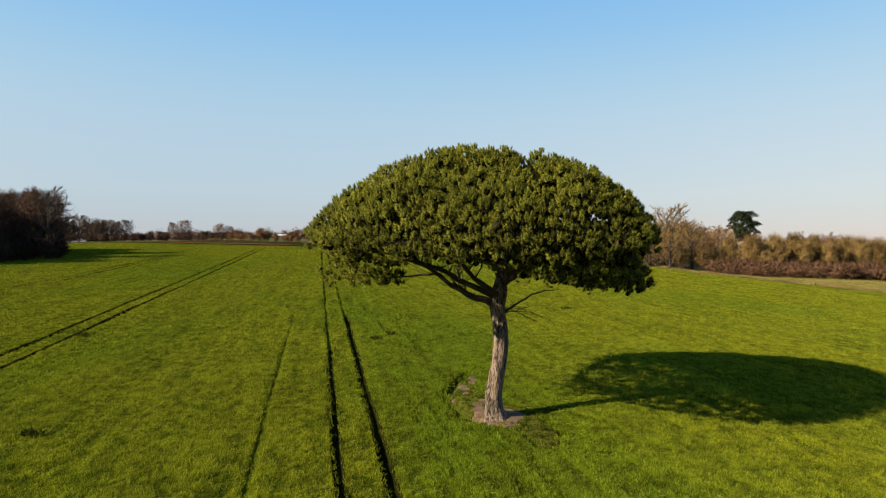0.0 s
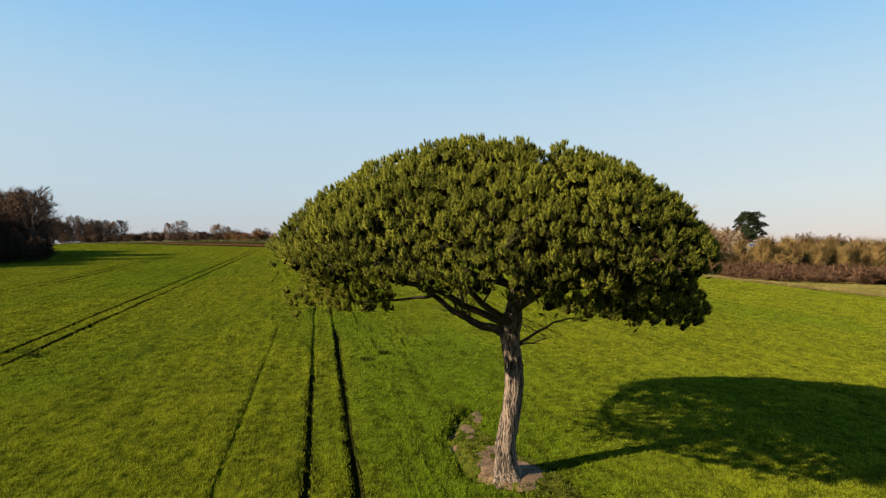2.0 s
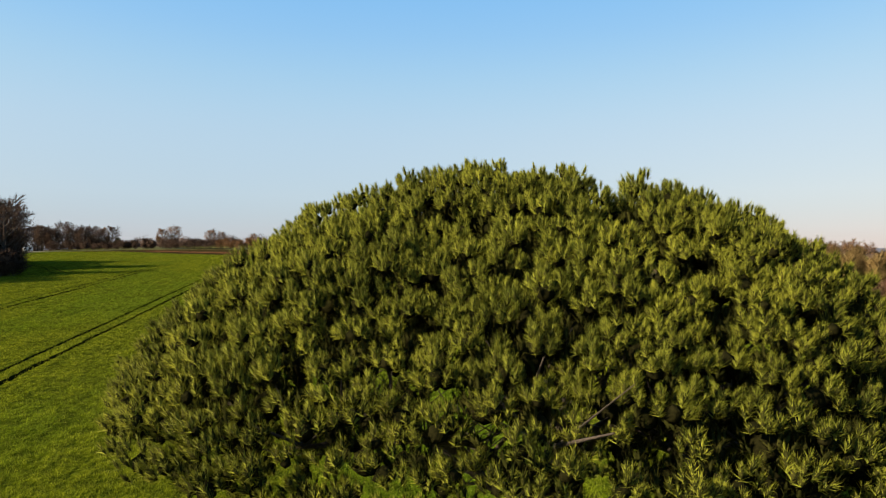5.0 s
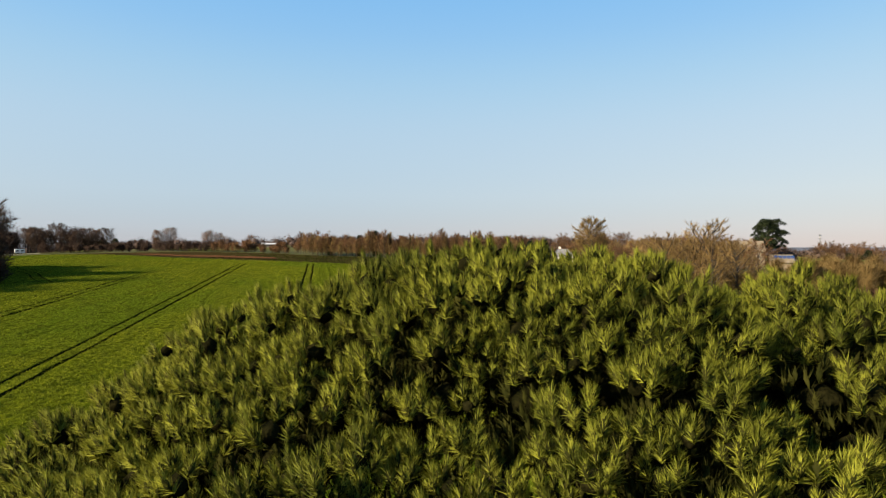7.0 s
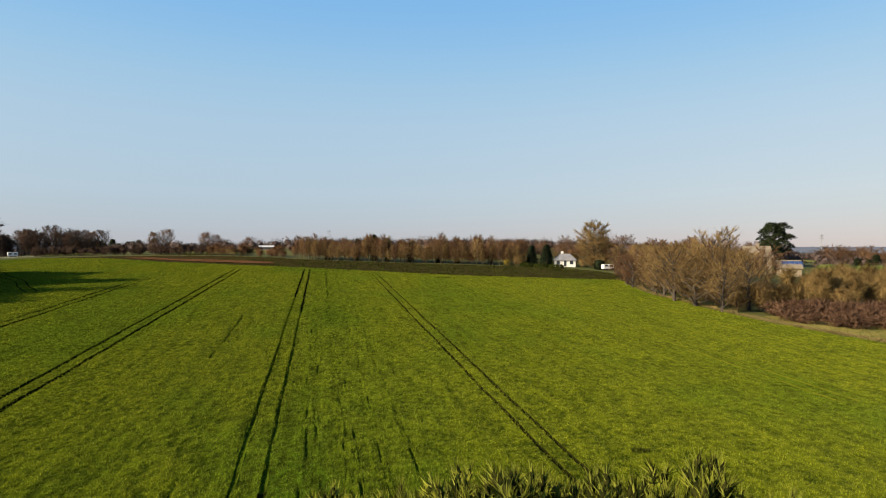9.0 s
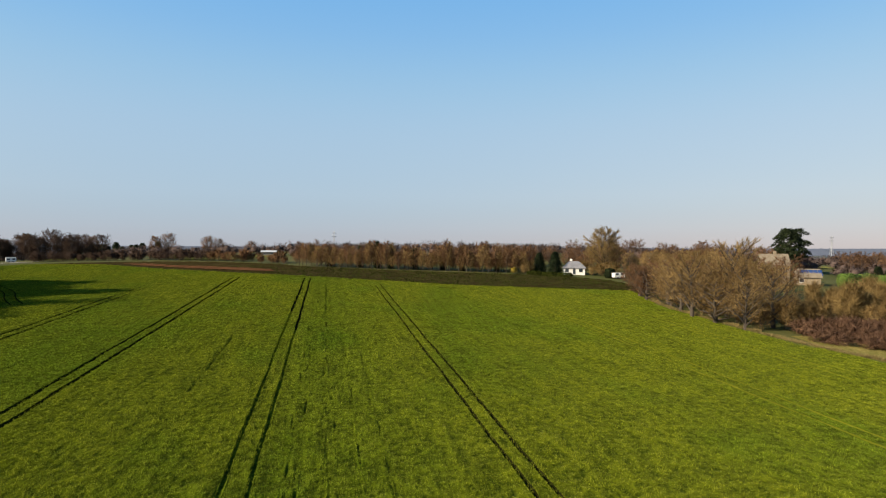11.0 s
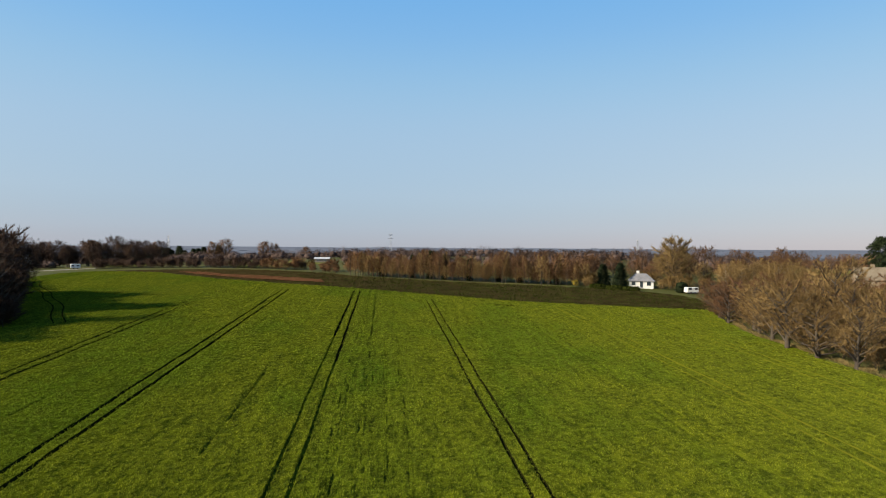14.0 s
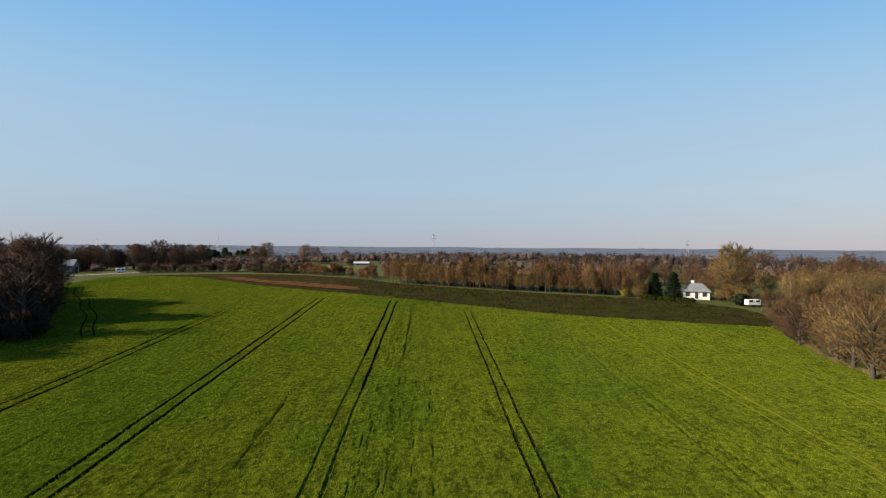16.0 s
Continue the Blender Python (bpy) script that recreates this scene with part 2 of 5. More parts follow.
M_BARNWOOD = material("weathered_boards", (0.117, 0.0988, 0.0775), (0.2234, 0.1927, 0.155), 0.8, fine=6, stretch=(3, 3, 0.3))
M_SHEET = material("pale_roof_sheet", (0.26, 0.26, 0.27), (0.36, 0.36, 0.37), 0.8, fine=6, rough=0.6)
M_TIN = material("corrugated_sheet", (0.076, 0.076, 0.076), (0.1368, 0.1368, 0.1368), 0.8, fine=6, rough=0.5)
M_GLASS = material("dark_window_glass", (0.0152, 0.019, 0.0228), (0.0304, 0.038, 0.0456), 0.8, fine=4, bump=0, rough=0.08)
M_SOLAR = material("solar_cells", (0.0114, 0.0228, 0.0684), (0.0228, 0.0456, 0.1216), 1, fine=4, bump=0, rough=0.12)
M_STEEL = material("galvanised_steel", (0.19, 0.1976, 0.2052), (0.304, 0.3116, 0.3192), 1, fine=5, rough=0.5, metal=0.6)
M_GRAVEL = material("pale_gravel", (0.117, 0.1064, 0.0851), (0.1809, 0.1649, 0.1383), 0.5, fine=6)

# ---- building helpers ----
def np_mesh(name, verts, faces, smooth=False):
    """A mesh from arrays of vertices and of triangles or quads."""
    verts, faces = np.asarray(verts, dtype=np.float32), np.asarray(faces, dtype=np.int32)
    me = bpy.data.meshes.new(name)
    k = faces.shape[1]
    me.vertices.add(len(verts))
    me.vertices.foreach_set("co", verts.ravel())
    me.loops.add(faces.size)
    me.loops.foreach_set("vertex_index", faces.ravel())
    me.polygons.add(len(faces))
    me.polygons.foreach_set("loop_start", np.arange(0, faces.size, k, dtype=np.int32))
    me.polygons.foreach_set("loop_total", np.full(len(faces), k, dtype=np.int32))
    if smooth:
        me.polygons.foreach_set("use_smooth", np.ones(len(faces), dtype=bool))
    me.update(calc_edges=True)
    return me


def soft(name, verts, tris, normals):
    """A mesh of loose blades, one normal for each, that takes light as the rounded mass they form."""
    tris, normals = np.array(tris), np.asarray(normals, dtype=float)
    normals = normals / (np.linalg.norm(normals, axis=1, keepdims=True) + 1e-9)
    verts = np.asarray(verts, dtype=float)
    g = np.cross(verts[tris[:, 1]] - verts[tris[:, 0]], verts[tris[:, 2]] - verts[tris[:, 0]])
    flip = (g * normals).sum(1) < 0
    tris[flip] = tris[flip][:, ::-1]
    me = np_mesh(name, verts, tris, True)
    me.normals_split_custom_set_from_vertices(np.repeat(normals, 3, 0).astype(np.float32))
    return me


def link(name, me, mat, parent=None, label=""):
    if not me.materials:
        me.materials.append(mat)
    ob = new(name, me)
    ob.parent = parent
    return tagged(ob, label)


def part(name, bm, mat, parent, label=""):
    """Links a bmesh as one mesh object under a thing or a part."""
    me = bpy.data.meshes.new(name)
    bm.normal_update()
    bm.to_mesh(me)
    bm.free()
    return link(name, me, mat, parent, label)


def thing(name, m, label, category, group="", kind=""):
    ob = new(name)
    ob.matrix_basis = m
    return tagged(ob, label, category, group, kind)


def box_bm(x0, x1, y0, y1, z0, z1, bevel=0.0):
    bm = bmesh.new()
    bmesh.ops.create_cube(bm, size=1, matrix=Matrix.LocRotScale(((x0 + x1) / 2, (y0 + y1) / 2, (z0 + z1) / 2), None, (x1 - x0, y1 - y0, z1 - z0)))
    if bevel:
        bmesh.ops.bevel(bm, geom=bm.edges[:], offset=bevel, segments=2, affect="EDGES", profile=0.5)
    return bm


def smooth(a, b, x):
    t = np.clip((np.asarray(x, dtype=float) - a) / (b - a), 0, 1)
    return t * t * (3 - 2 * t)


def lie(x, y):
    """The height of the land."""
    x, y = np.asarray(x, dtype=float), np.asarray(y, dtype=float)
    r = np.hypot(x, y - 100) + 1e-9
    k = np.minimum(1, 300 / r)
    X, Y = x * k / 100, (100 + (y - 100) * k) / 100
    q = -0.53 - 1.11 * X + 3.49 * Y - 0.85 * X * X + 0.11 * X * Y + 0.18 * Y * Y
    w = smooth(230, 750, r)
    far = 2 - 14 * smooth(600, 2200, r) + smooth(3000, 4500, r) * (29 + 4 * np.sin(x / 420 + 1) * np.cos(y / 610) + 3 * np.sin(x / 177 + y / 260))
    return q * (1 - w) + far * w


def gz(x, y):
    return float(lie(x, y))


CU, SU = math.cos(ROW_TURN), math.sin(ROW_TURN)


def xy(u, v):
    return u * CU - v * SU, u * SU + v * CU


def lattice(x, y, seed):
    """Smooth values from -1 to 1 that wander over the plane."""
    def knot(i, j):
        h = np.sin(i * 127.1 + j * 311.7 + seed * 74.7) * 43758.5453
        return (h - np.floor(h)) * 2 - 1
    x, y = np.asarray(x, dtype=float), np.asarray(y, dtype=float)
    i, j = np.floor(x), np.floor(y)
    f, g = x - i, y - j
    f, g = f * f * (3 - 2 * f), g * g * (3 - 2 * g)
    return (knot(i, j) * (1 - f) + knot(i + 1, j) * f) * (1 - g) + (knot(i, j + 1) * (1 - f) + knot(i + 1, j + 1) * f) * g


def stand(u, v):
    """How well the crop stands: drill rows, wheel-marked streaks and thin blots."""
    return 0.52 * lattice(u * 1.7, v * 0.09, 1) + 0.33 * lattice(u * 0.62, v * 0.30 + u * 0.12, 2) + 0.30 * lattice(u * 2.6, v * 1.7, 3) + 0.34 * lattice(u * 1.05, v * 0.045, 4)


def inside(px, py, poly):
    """Which of the points lie in the polygon."""
    px, py = np.asarray(px), np.asarray(py)
    res = np.zeros(px.shape, dtype=bool)
    for (x0, y0), (x1, y1) in zip(poly, poly[1:] + poly[:1]):
        if y0 != y1:
            res ^= ((y0 > py) != (y1 > py)) & (px < (x1 - x0) * (py - y0) / (y1 - y0) + x0)
    return res


def tube(pts, radii, sides, V, F, rough=0.0, rng=None):
    """Adds a tapered limb through pts to the lists V and F (quads)."""
    base = len(V)
    pts = [Vector(p) for p in pts]
    for i, p in enumerate(pts):
        d = (pts[min(i + 1, len(pts) - 1)] - pts[max(i - 1, 0)]).normalized()
        a = d.orthogonal().normalized() if abs(d.z) < 0.99 else Vector((1, 0, 0))
        b = d.cross(a)
        if i and (a - last).length > 1:
            a = -a if (a + last).length < 1 else a
            b = d.cross(a)
        last = a
        for s in range(sides):
            t = 2 * math.pi * s / sides
            r = radii[i] * (1 + (rng.uniform(-rough, rough) if rough else 0))
            V.append(p + a * (r * math.cos(t)) + b * (r * math.sin(t)))
    for i in range(len(pts) - 1):
        for s in range(sides):
            s2 = (s + 1) % sides
            F.append((base + i * sides + s, base + i * sides + s2, base + (i + 1) * sides + s2, base + (i + 1) * sides + s))


def sticks(bases, dirs, lengths, widths, rng):
    """Thin pointed blades (one triangle each) as arrays."""
    bases, dirs = np.asarray(bases, dtype=float), np.asarray(dirs, dtype=float)
    n = len(bases)
    dirs = dirs / (np.linalg.norm(dirs, axis=1, keepdims=True) + 1e-9)
    side = np.cross(dirs, rng.normal(size=(n, 3)))
    side /= np.linalg.norm(side, axis=1, keepdims=True) + 1e-9
    w = np.broadcast_to(np.asarray(widths), (n,))[:, None] / 2
    ln = np.broadcast_to(np.asarray(lengths), (n,))[:, None]
    v = np.empty((n, 3, 3))
    v[:, 0], v[:, 1], v[:, 2] = bases - side * w, bases + side * w, bases + dirs * ln
    return v.reshape(-1, 3), np.arange(3 * n).reshape(-1, 3)

# ---- land ----
def axis(lo, hi, fine_lo, fine_hi, step, grow=1.18):
    mid = list(np.arange(fine_lo, fine_hi + 0.1, step))
    s, v = step, fine_hi
    while v < hi:
        s *= grow
        v += s
        mid.append(min(v, hi))
    s, v, low = step, fine_lo, []
    while v > lo:
        s *= grow
        v -= s
        low.append(max(v, lo))
    return np.array(low[::-1] + mid)


gx, gy = axis(-4900, 4900, -320, 320, 8), axis(-4900, 4900, -120, 480, 8)
GX, GY = np.meshgrid(gx, gy)
FIELD = [(-175.6, 287), (-140, 276), (-104, 250), (-72, 234), (-45.5, 222.5), (-22, 211), (0, 200.5), (17, 197), (35, 194.5), (49.3, 193), (48.5, 182), (46.4, 169), (46.2, 159), (48.3, 149), (50, 137), (51.8, 127),
         (55, 117), (60.5, 105.5), (67, 92), (78, 72), (94, 45), (122, 0), (142, -110), (-150, -110), (-150, 0), (-118, 88), (-98, 124), (-99, 143), (-115, 173), (-142, 206), (-180, 250), (-186, 276)]
BED = [(1.6, 37.4), (0.6, 35), (0.2, 32.5), (0.7, 29.6), (1.2, 28.0), (2.4, 27.3), (3.4, 26.6), (4.0, 24.6), (4.9, 24.8), (5.0, 26.6), (4.5, 28.6), (3.6, 30.2), (2.6, 31.4), (1.8, 33.4), (2.0, 35.6)]
GZ = lie(GX, GY)
_in = inside(GX, GY, FIELD)
_core = _in.copy()
_core[1:-1, 1:-1] &= _in[:-2, 1:-1] & _in[2:, 1:-1] & _in[1:-1, :-2] & _in[1:-1, 2:]
GZ -= 0.6 * _core                         # well below the crop's own sheet
nx, ny = len(gx), len(gy)
ids = np.arange(nx * ny).reshape(ny, nx)
quads = np.stack([ids[:-1, :-1], ids[:-1, 1:], ids[1:, 1:], ids[1:, :-1]], -1).reshape(-1, 4)
me = np_mesh("ground", np.stack([GX, GY, GZ], -1).reshape(-1, 3), quads, True)
me.materials.append(M_GROUND)
me.materials.append(M_HAZELAND)
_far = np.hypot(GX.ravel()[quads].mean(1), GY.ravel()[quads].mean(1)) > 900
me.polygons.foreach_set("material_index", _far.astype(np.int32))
tagged(link("ground", me, M_GROUND), "gently rising farmland with dull green and tan grass", "ground", kind="structure")

# wheel tracks: across-row place, start and end along the rows, width, depth
TRACKS = [(0.75, -60, 44, 0.26, 0.9), (0.75, 44, 150, 0.24, 0.6), (0.75, 150, 219, 0.28, 0.9), (2.50, -60, 60, 0.33, 1), (2.50, 60, 130, 0.26, 0.6), (2.50, 130, 217, 0.28, 0.9), (-20.6, -60, 226, 0.33, 1), (-18.8, -60, 226, 0.33, 1), (20.2, 55, 118, 0.15, 0.62), (21.7, 55, 118, 0.15, 0.62), (20.2, 118, 200, 0.10, 0.62), (21.7, 118, 199, 0.10, 0.62),
          (-40.2, 40, 205, 0.24, 0.7), (-38.3, 40, 200, 0.24, 0.7), (-2.4, -30, 62, 0.2, 0.6), (38.6, 95, 172, 0.2, 0.5), (40.4, 90, 150, 0.16, 0.46), (7.2, 150, 208, 0.22, 0.6), (-6.2, 95, 125, 0.14, 0.5), (-28.5, 100, 118, 0.12, 0.5)]
_rt = random.Random(77)
for _u in (4.6, 5.3, 7.1, 7.9, 9.6, 11.5):       # broken rows where a drill coulter missed
    _v = 52
    while _v < 200:
        _ln = _rt.uniform(0.8, 4.0)
        TRACKS.append((round(_u + _rt.choice((-0.12, 0.0, 0.12)), 2), _v, _v + _ln, 0.12, 0.5))
        _v += _ln + _rt.uniform(1.0, 14.0)


PALE = [(50.2, 70, 185, 0.30), (52.0, 70, 180, 0.30), (66.5, 90, 150, 0.26), (68.3, 90, 165, 0.26)]


us = list(np.arange(-262, 150, 2.0)) + list(np.arange(-46, 62, 1.0)) + list(np.arange(-4, 18, 0.6))
for u, a, b, w, dpt in TRACKS:
    us += [u - w / 2 - 0.10, u - w / 2, u + w / 2, u + w / 2 + 0.10]
for u, a, b, w in PALE:
    us += [u - w / 2, u + w / 2]
us = np.unique(np.round(us, 2))
vs = np.unique(np.round(list(np.arange(-110, 330, 2.0)) + list(np.arange(10, 212, 1.2)) + list(np.arange(14, 46, 0.6)), 2))
U, Vv = np.meshgrid(us, vs)
X, Y = xy(U, Vv)
rs = np.random.RandomState(5)
H = 0.10 + 0.03 * rs.uniform(-1, 1, U.shape) + 0.085 * stand(U, Vv)
wob = 0.05 * np.sin(Vv / 7.0) + 0.04 * np.sin(Vv / 2.3 + U)
for u, a, b, w, dpt in TRACKS:
    hit = (np.abs(U - u) <= w / 2 + 0.011) & (Vv >= a) & (Vv <= b)
    H = np.where(hit, 0.13 - (0.26 * dpt if dpt > 0.6 else 0.13), H)
bed = inside(X, Y, BED)
H = np.where(bed, -0.5, H)
Z = lie(X, Y) + H
ids = np.arange(U.size).reshape(U.shape)
quads = np.stack([ids[:-1, :-1], ids[:-1, 1:], ids[1:, 1:], ids[1:, :-1]], -1).reshape(-1, 4)
cx, cy = X.ravel()[quads].mean(1), Y.ravel()[quads].mean(1)
quads = quads[inside(cx, cy, FIELD)]
cu = U.ravel()[quads].mean(1)
cv = Vv.ravel()[quads].mean(1)
me = np_mesh("wheat_field", np.stack([X + wob * CU, Y + wob * SU, Z], -1).reshape(-1, 3), quads)
me.materials.append(M_CROP)
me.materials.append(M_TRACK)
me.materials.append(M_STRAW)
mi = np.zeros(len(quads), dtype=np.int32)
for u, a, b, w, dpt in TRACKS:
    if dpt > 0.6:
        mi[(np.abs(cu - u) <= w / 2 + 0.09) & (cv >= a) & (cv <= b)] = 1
for u, a, b, w in PALE:
    mi[(np.abs(cu - u) <= w / 2) & (cv >= a) & (cv <= b)] = 2
me.polygons.foreach_set("material_index", mi)
tagged(link("wheat_field", me, M_CROP), "bright green field of young winter wheat with wheel tracks", "crop field", kind="structure")

# bare earth under the pine
bx, by = np.meshgrid(np.arange(-1, 6.5, 0.12), np.arange(23.5, 38.6, 0.12))
cellin = inside(bx, by, BED)
ditch = np.min([np.hypot(bx - a, by - c) for (p0, q0), (p1, q1) in zip(BED[:5], BED[1:6]) for a, c in zip(np.linspace(p0, p1, 12), np.linspace(q0, q1, 12))], 0)
bz = lie(bx, by) + 0.06 - 0.32 * (1 - smooth(0.1, 0.6, ditch)) + 0.1 * (1 - smooth(0.4, 1.6, np.hypot(bx - 2.7, by - 28.4))) + np.array([[0.07 * noise.noise(Vector((a * 1.6, b * 1.6, 0))) + 0.05 * noise.noise(Vector((a * 5, b * 5, 3))) for a, b in zip(ra, rb)] for ra, rb in zip(bx, by)])
ids = np.arange(bx.size).reshape(bx.shape)
quads = np.stack([ids[:-1, :-1], ids[:-1, 1:], ids[1:, 1:], ids[1:, :-1]], -1).reshape(-1, 4)
quads = quads[inside(bx.ravel()[quads].mean(1), by.ravel()[quads].mean(1), BED)]
me = np_mesh("bare_earth", np.stack([bx, by, bz], -1).reshape(-1, 3), quads, True)
me.materials.append(M_WEED)
me.materials.append(M_SOIL)
qx, qy = bx.ravel()[quads].mean(1), by.ravel()[quads].mean(1)
wavy = np.array([noise.noise(Vector((a * 1.3, c * 1.3, 9))) for a, c in zip(qx, qy)])
me.polygons.foreach_set("material_index", ((np.hypot(qx - 2.55, (qy - 28.6) * 0.8) < 1.2 + 0.9 * wavy) | ((wavy > 0.14) & (qx < 2.3) & (qy > 28.5))).astype(np.int32))
tagged(link("bare_earth", me, M_SOIL), "patch of bare reddish earth and litter round the pine", "soil", kind="structure")

# ploughed strip beyond the wheat
PLOUGH = [(-175.6, 287.2), (-140, 276.2), (-104, 250.2), (-72, 234.0), (-45.5, 222.2), (-22, 210.7), (0, 200.2), (17, 196.7), (35, 194.2), (49.3, 192.7), (53, 206), (51, 220), (43, 228), (28, 235), (5, 240), (-20, 246), (-53.5, 260), (-70, 274), (-104, 289), (-136, 292)]

REDDISH = [(-134, 278), (-118, 265), (-100, 254), (-84, 246), (-70, 240), (-60, 238), (-62, 245), (-74, 252), (-88, 258), (-106, 265), (-120, 275)]


def patch(name, poly, mat, label, category, lift, step=2.0, ridge=0.0):
    xs, ys = [p[0] for p in poly], [p[1] for p in poly]
    px, py = np.meshgrid(np.arange(min(xs), max(xs) + step, step), np.arange(min(ys), max(ys) + step, step))
    r = np.random.RandomState(len(name))
    pz = lie(px, py) + lift + ridge * r.uniform(-1, 1, px.shape)
    ids = np.arange(px.size).reshape(px.shape)
    q = np.stack([ids[:-1, :-1], ids[:-1, 1:], ids[1:, 1:], ids[1:, :-1]], -1).reshape(-1, 4)
    q = q[inside(px.ravel()[q].mean(1), py.ravel()[q].mean(1), poly)]
    return tagged(link(name, np_mesh(name, np.stack([px, py, pz], -1).reshape(-1, 3), q), mat), label, category, kind="structure")


patch("ploughed_field", PLOUGH, M_PLOUGH, "dark brown ploughed strip beyond the wheat", "ploughed field", 0.12, 1.5, 0.12)
patch("bare_strip", REDDISH, M_RED_EARTH, "bare reddish brown earth in the ploughed strip", "ploughed field", 0.3, 1.0, 0.05)
ROUGH = [(55.2, 118.5), (61.3, 106), (68, 92.5), (79, 72), (95, 45), (150, 40), (160, 131), (100, 134), (70, 132), (56, 130)]
patch("rough_grass", ROUGH, M_ROUGH, "strip of rough dry tan grass beside the wheat", "rough grass", 0.1, 2, 0.06)

# tractor tracks that wander into the corner of the field
def ribbon(name, pts, width, mat, label, category, lift):
    V, F = [], []
    fine = []
    for _ in range(3):
        pts = [pts[0]] + [(x0 + (x1 - x0) * f, y0 + (y1 - y0) * f) for (x0, y0), (x1, y1) in zip(pts, pts[1:]) for f in (0.25, 0.75)] + [pts[-1]]
    for (x0, y0), (x1, y1) in zip(pts, pts[1:]):
        for k in range(3):
            fine.append((x0 + (x1 - x0) * k / 3, y0 + (y1 - y0) * k / 3))
    fine.append(pts[-1])
    for i, (x, y) in enumerate(fine):
        (xa, ya), (xb, yb) = fine[max(0, i - 1)], fine[min(len(fine) - 1, i + 1)]
        ln = math.hypot(xb - xa, yb - ya)
        nx_, ny_ = -(yb - ya) / ln, (xb - xa) / ln
        for s in (-1, 1):
            V.append((x + nx_ * s * width / 2, y + ny_ * s * width / 2, gz(x, y) + lift))
    for i in range(len(fine) - 1):
        F.append((2 * i, 2 * i + 1, 2 * i + 3, 2 * i + 2))
    return tagged(link(name, np_mesh(name, V, F), mat), label, category, kind="structure")


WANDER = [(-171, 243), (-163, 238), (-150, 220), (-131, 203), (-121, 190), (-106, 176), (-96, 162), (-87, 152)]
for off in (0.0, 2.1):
    ribbon("wheel_track", [(x + off * 0.65, y + off * 0.75) for x, y in WANDER], 0.26, M_TRACK, "muddy, shade-darkened wheel track curving into the field corner", "wheel track", 0.26)


def clump(x, y, r, seed):
    rng = np.random.RandomState(seed)
    n = 70
    a, d = rng.uniform(0, 6.28, n), r * rng.uniform(0, 1, n) ** 0.6
    base = np.stack([np.cos(a) * d * 1.6, np.sin(a) * d, np.zeros(n) + 0.1], -1)
    v, f = sticks(base, rng.normal(size=(n, 3)) * 0.5 + np.array([0, 0, 1]), 0.3, 0.08, rng)
    ob = link("weed_clump", np_mesh("weed_clump", v, f), M_WEED)
    ob.location = (x, y, gz(x, y) + 0.08)
    return tagged(ob, "dark weed clump standing in the wheat", "weeds", "weed clumps", "stuff")


for i, (x, y, r) in enumerate(((-28.1, 47, 0.35), (-5.2, 47.2, 0.3), (-4.2, 49.2, 0.25), (-1, 190, 0.9), (1.6, 189.5, 0.6), (13.5, 66, 0.4), (-17, 25, 0.3))):
    clump(x, y, r, i)

# ---- the stone pine ----
PINE = Vector((2.7, 28.4, gz(2.7, 28.4)))
CROWN = Vector((1.8, 29.0, 0))


def crown_top(ax, rho):
    """Height of the crown's upper skin at a heading and a share of the radius."""
    c, s = math.cos(ax), math.sin(ax)
    front = max(0.0, -s)
    p = 1.85 + (0.5 if c > 0 else 0.2) * c - 1.0 * front ** 0.6 + 2.2 * max(0, s) * (1 - max(0, s)) - 0.33 * max(0, s)
    low = 8.8 - 0.8 * front
    return low + (13.6 - low) * max(0.0, 1 - min(1.0, rho) ** p) ** 0.6


def crown_low(ax):
    """Height of the crown's lower rim."""
    return 8.0 - 0.55 * max(0, -math.sin(ax - 0.25)) ** 2 - 1.35 * max(0, math.cos(ax + 0.35)) ** 2 - 0.5 * max(0, -math.cos(ax - 0.3)) ** 3


def crown_reach(ax):
    c, s = math.cos(ax), math.sin(ax)
    r = 1 / math.sqrt((c / 8.35) ** 2 + (s / 7.9) ** 2)
    return r * (1 + 0.05 * noise.noise(Vector((c * 2.2, s * 2.2, 5))))


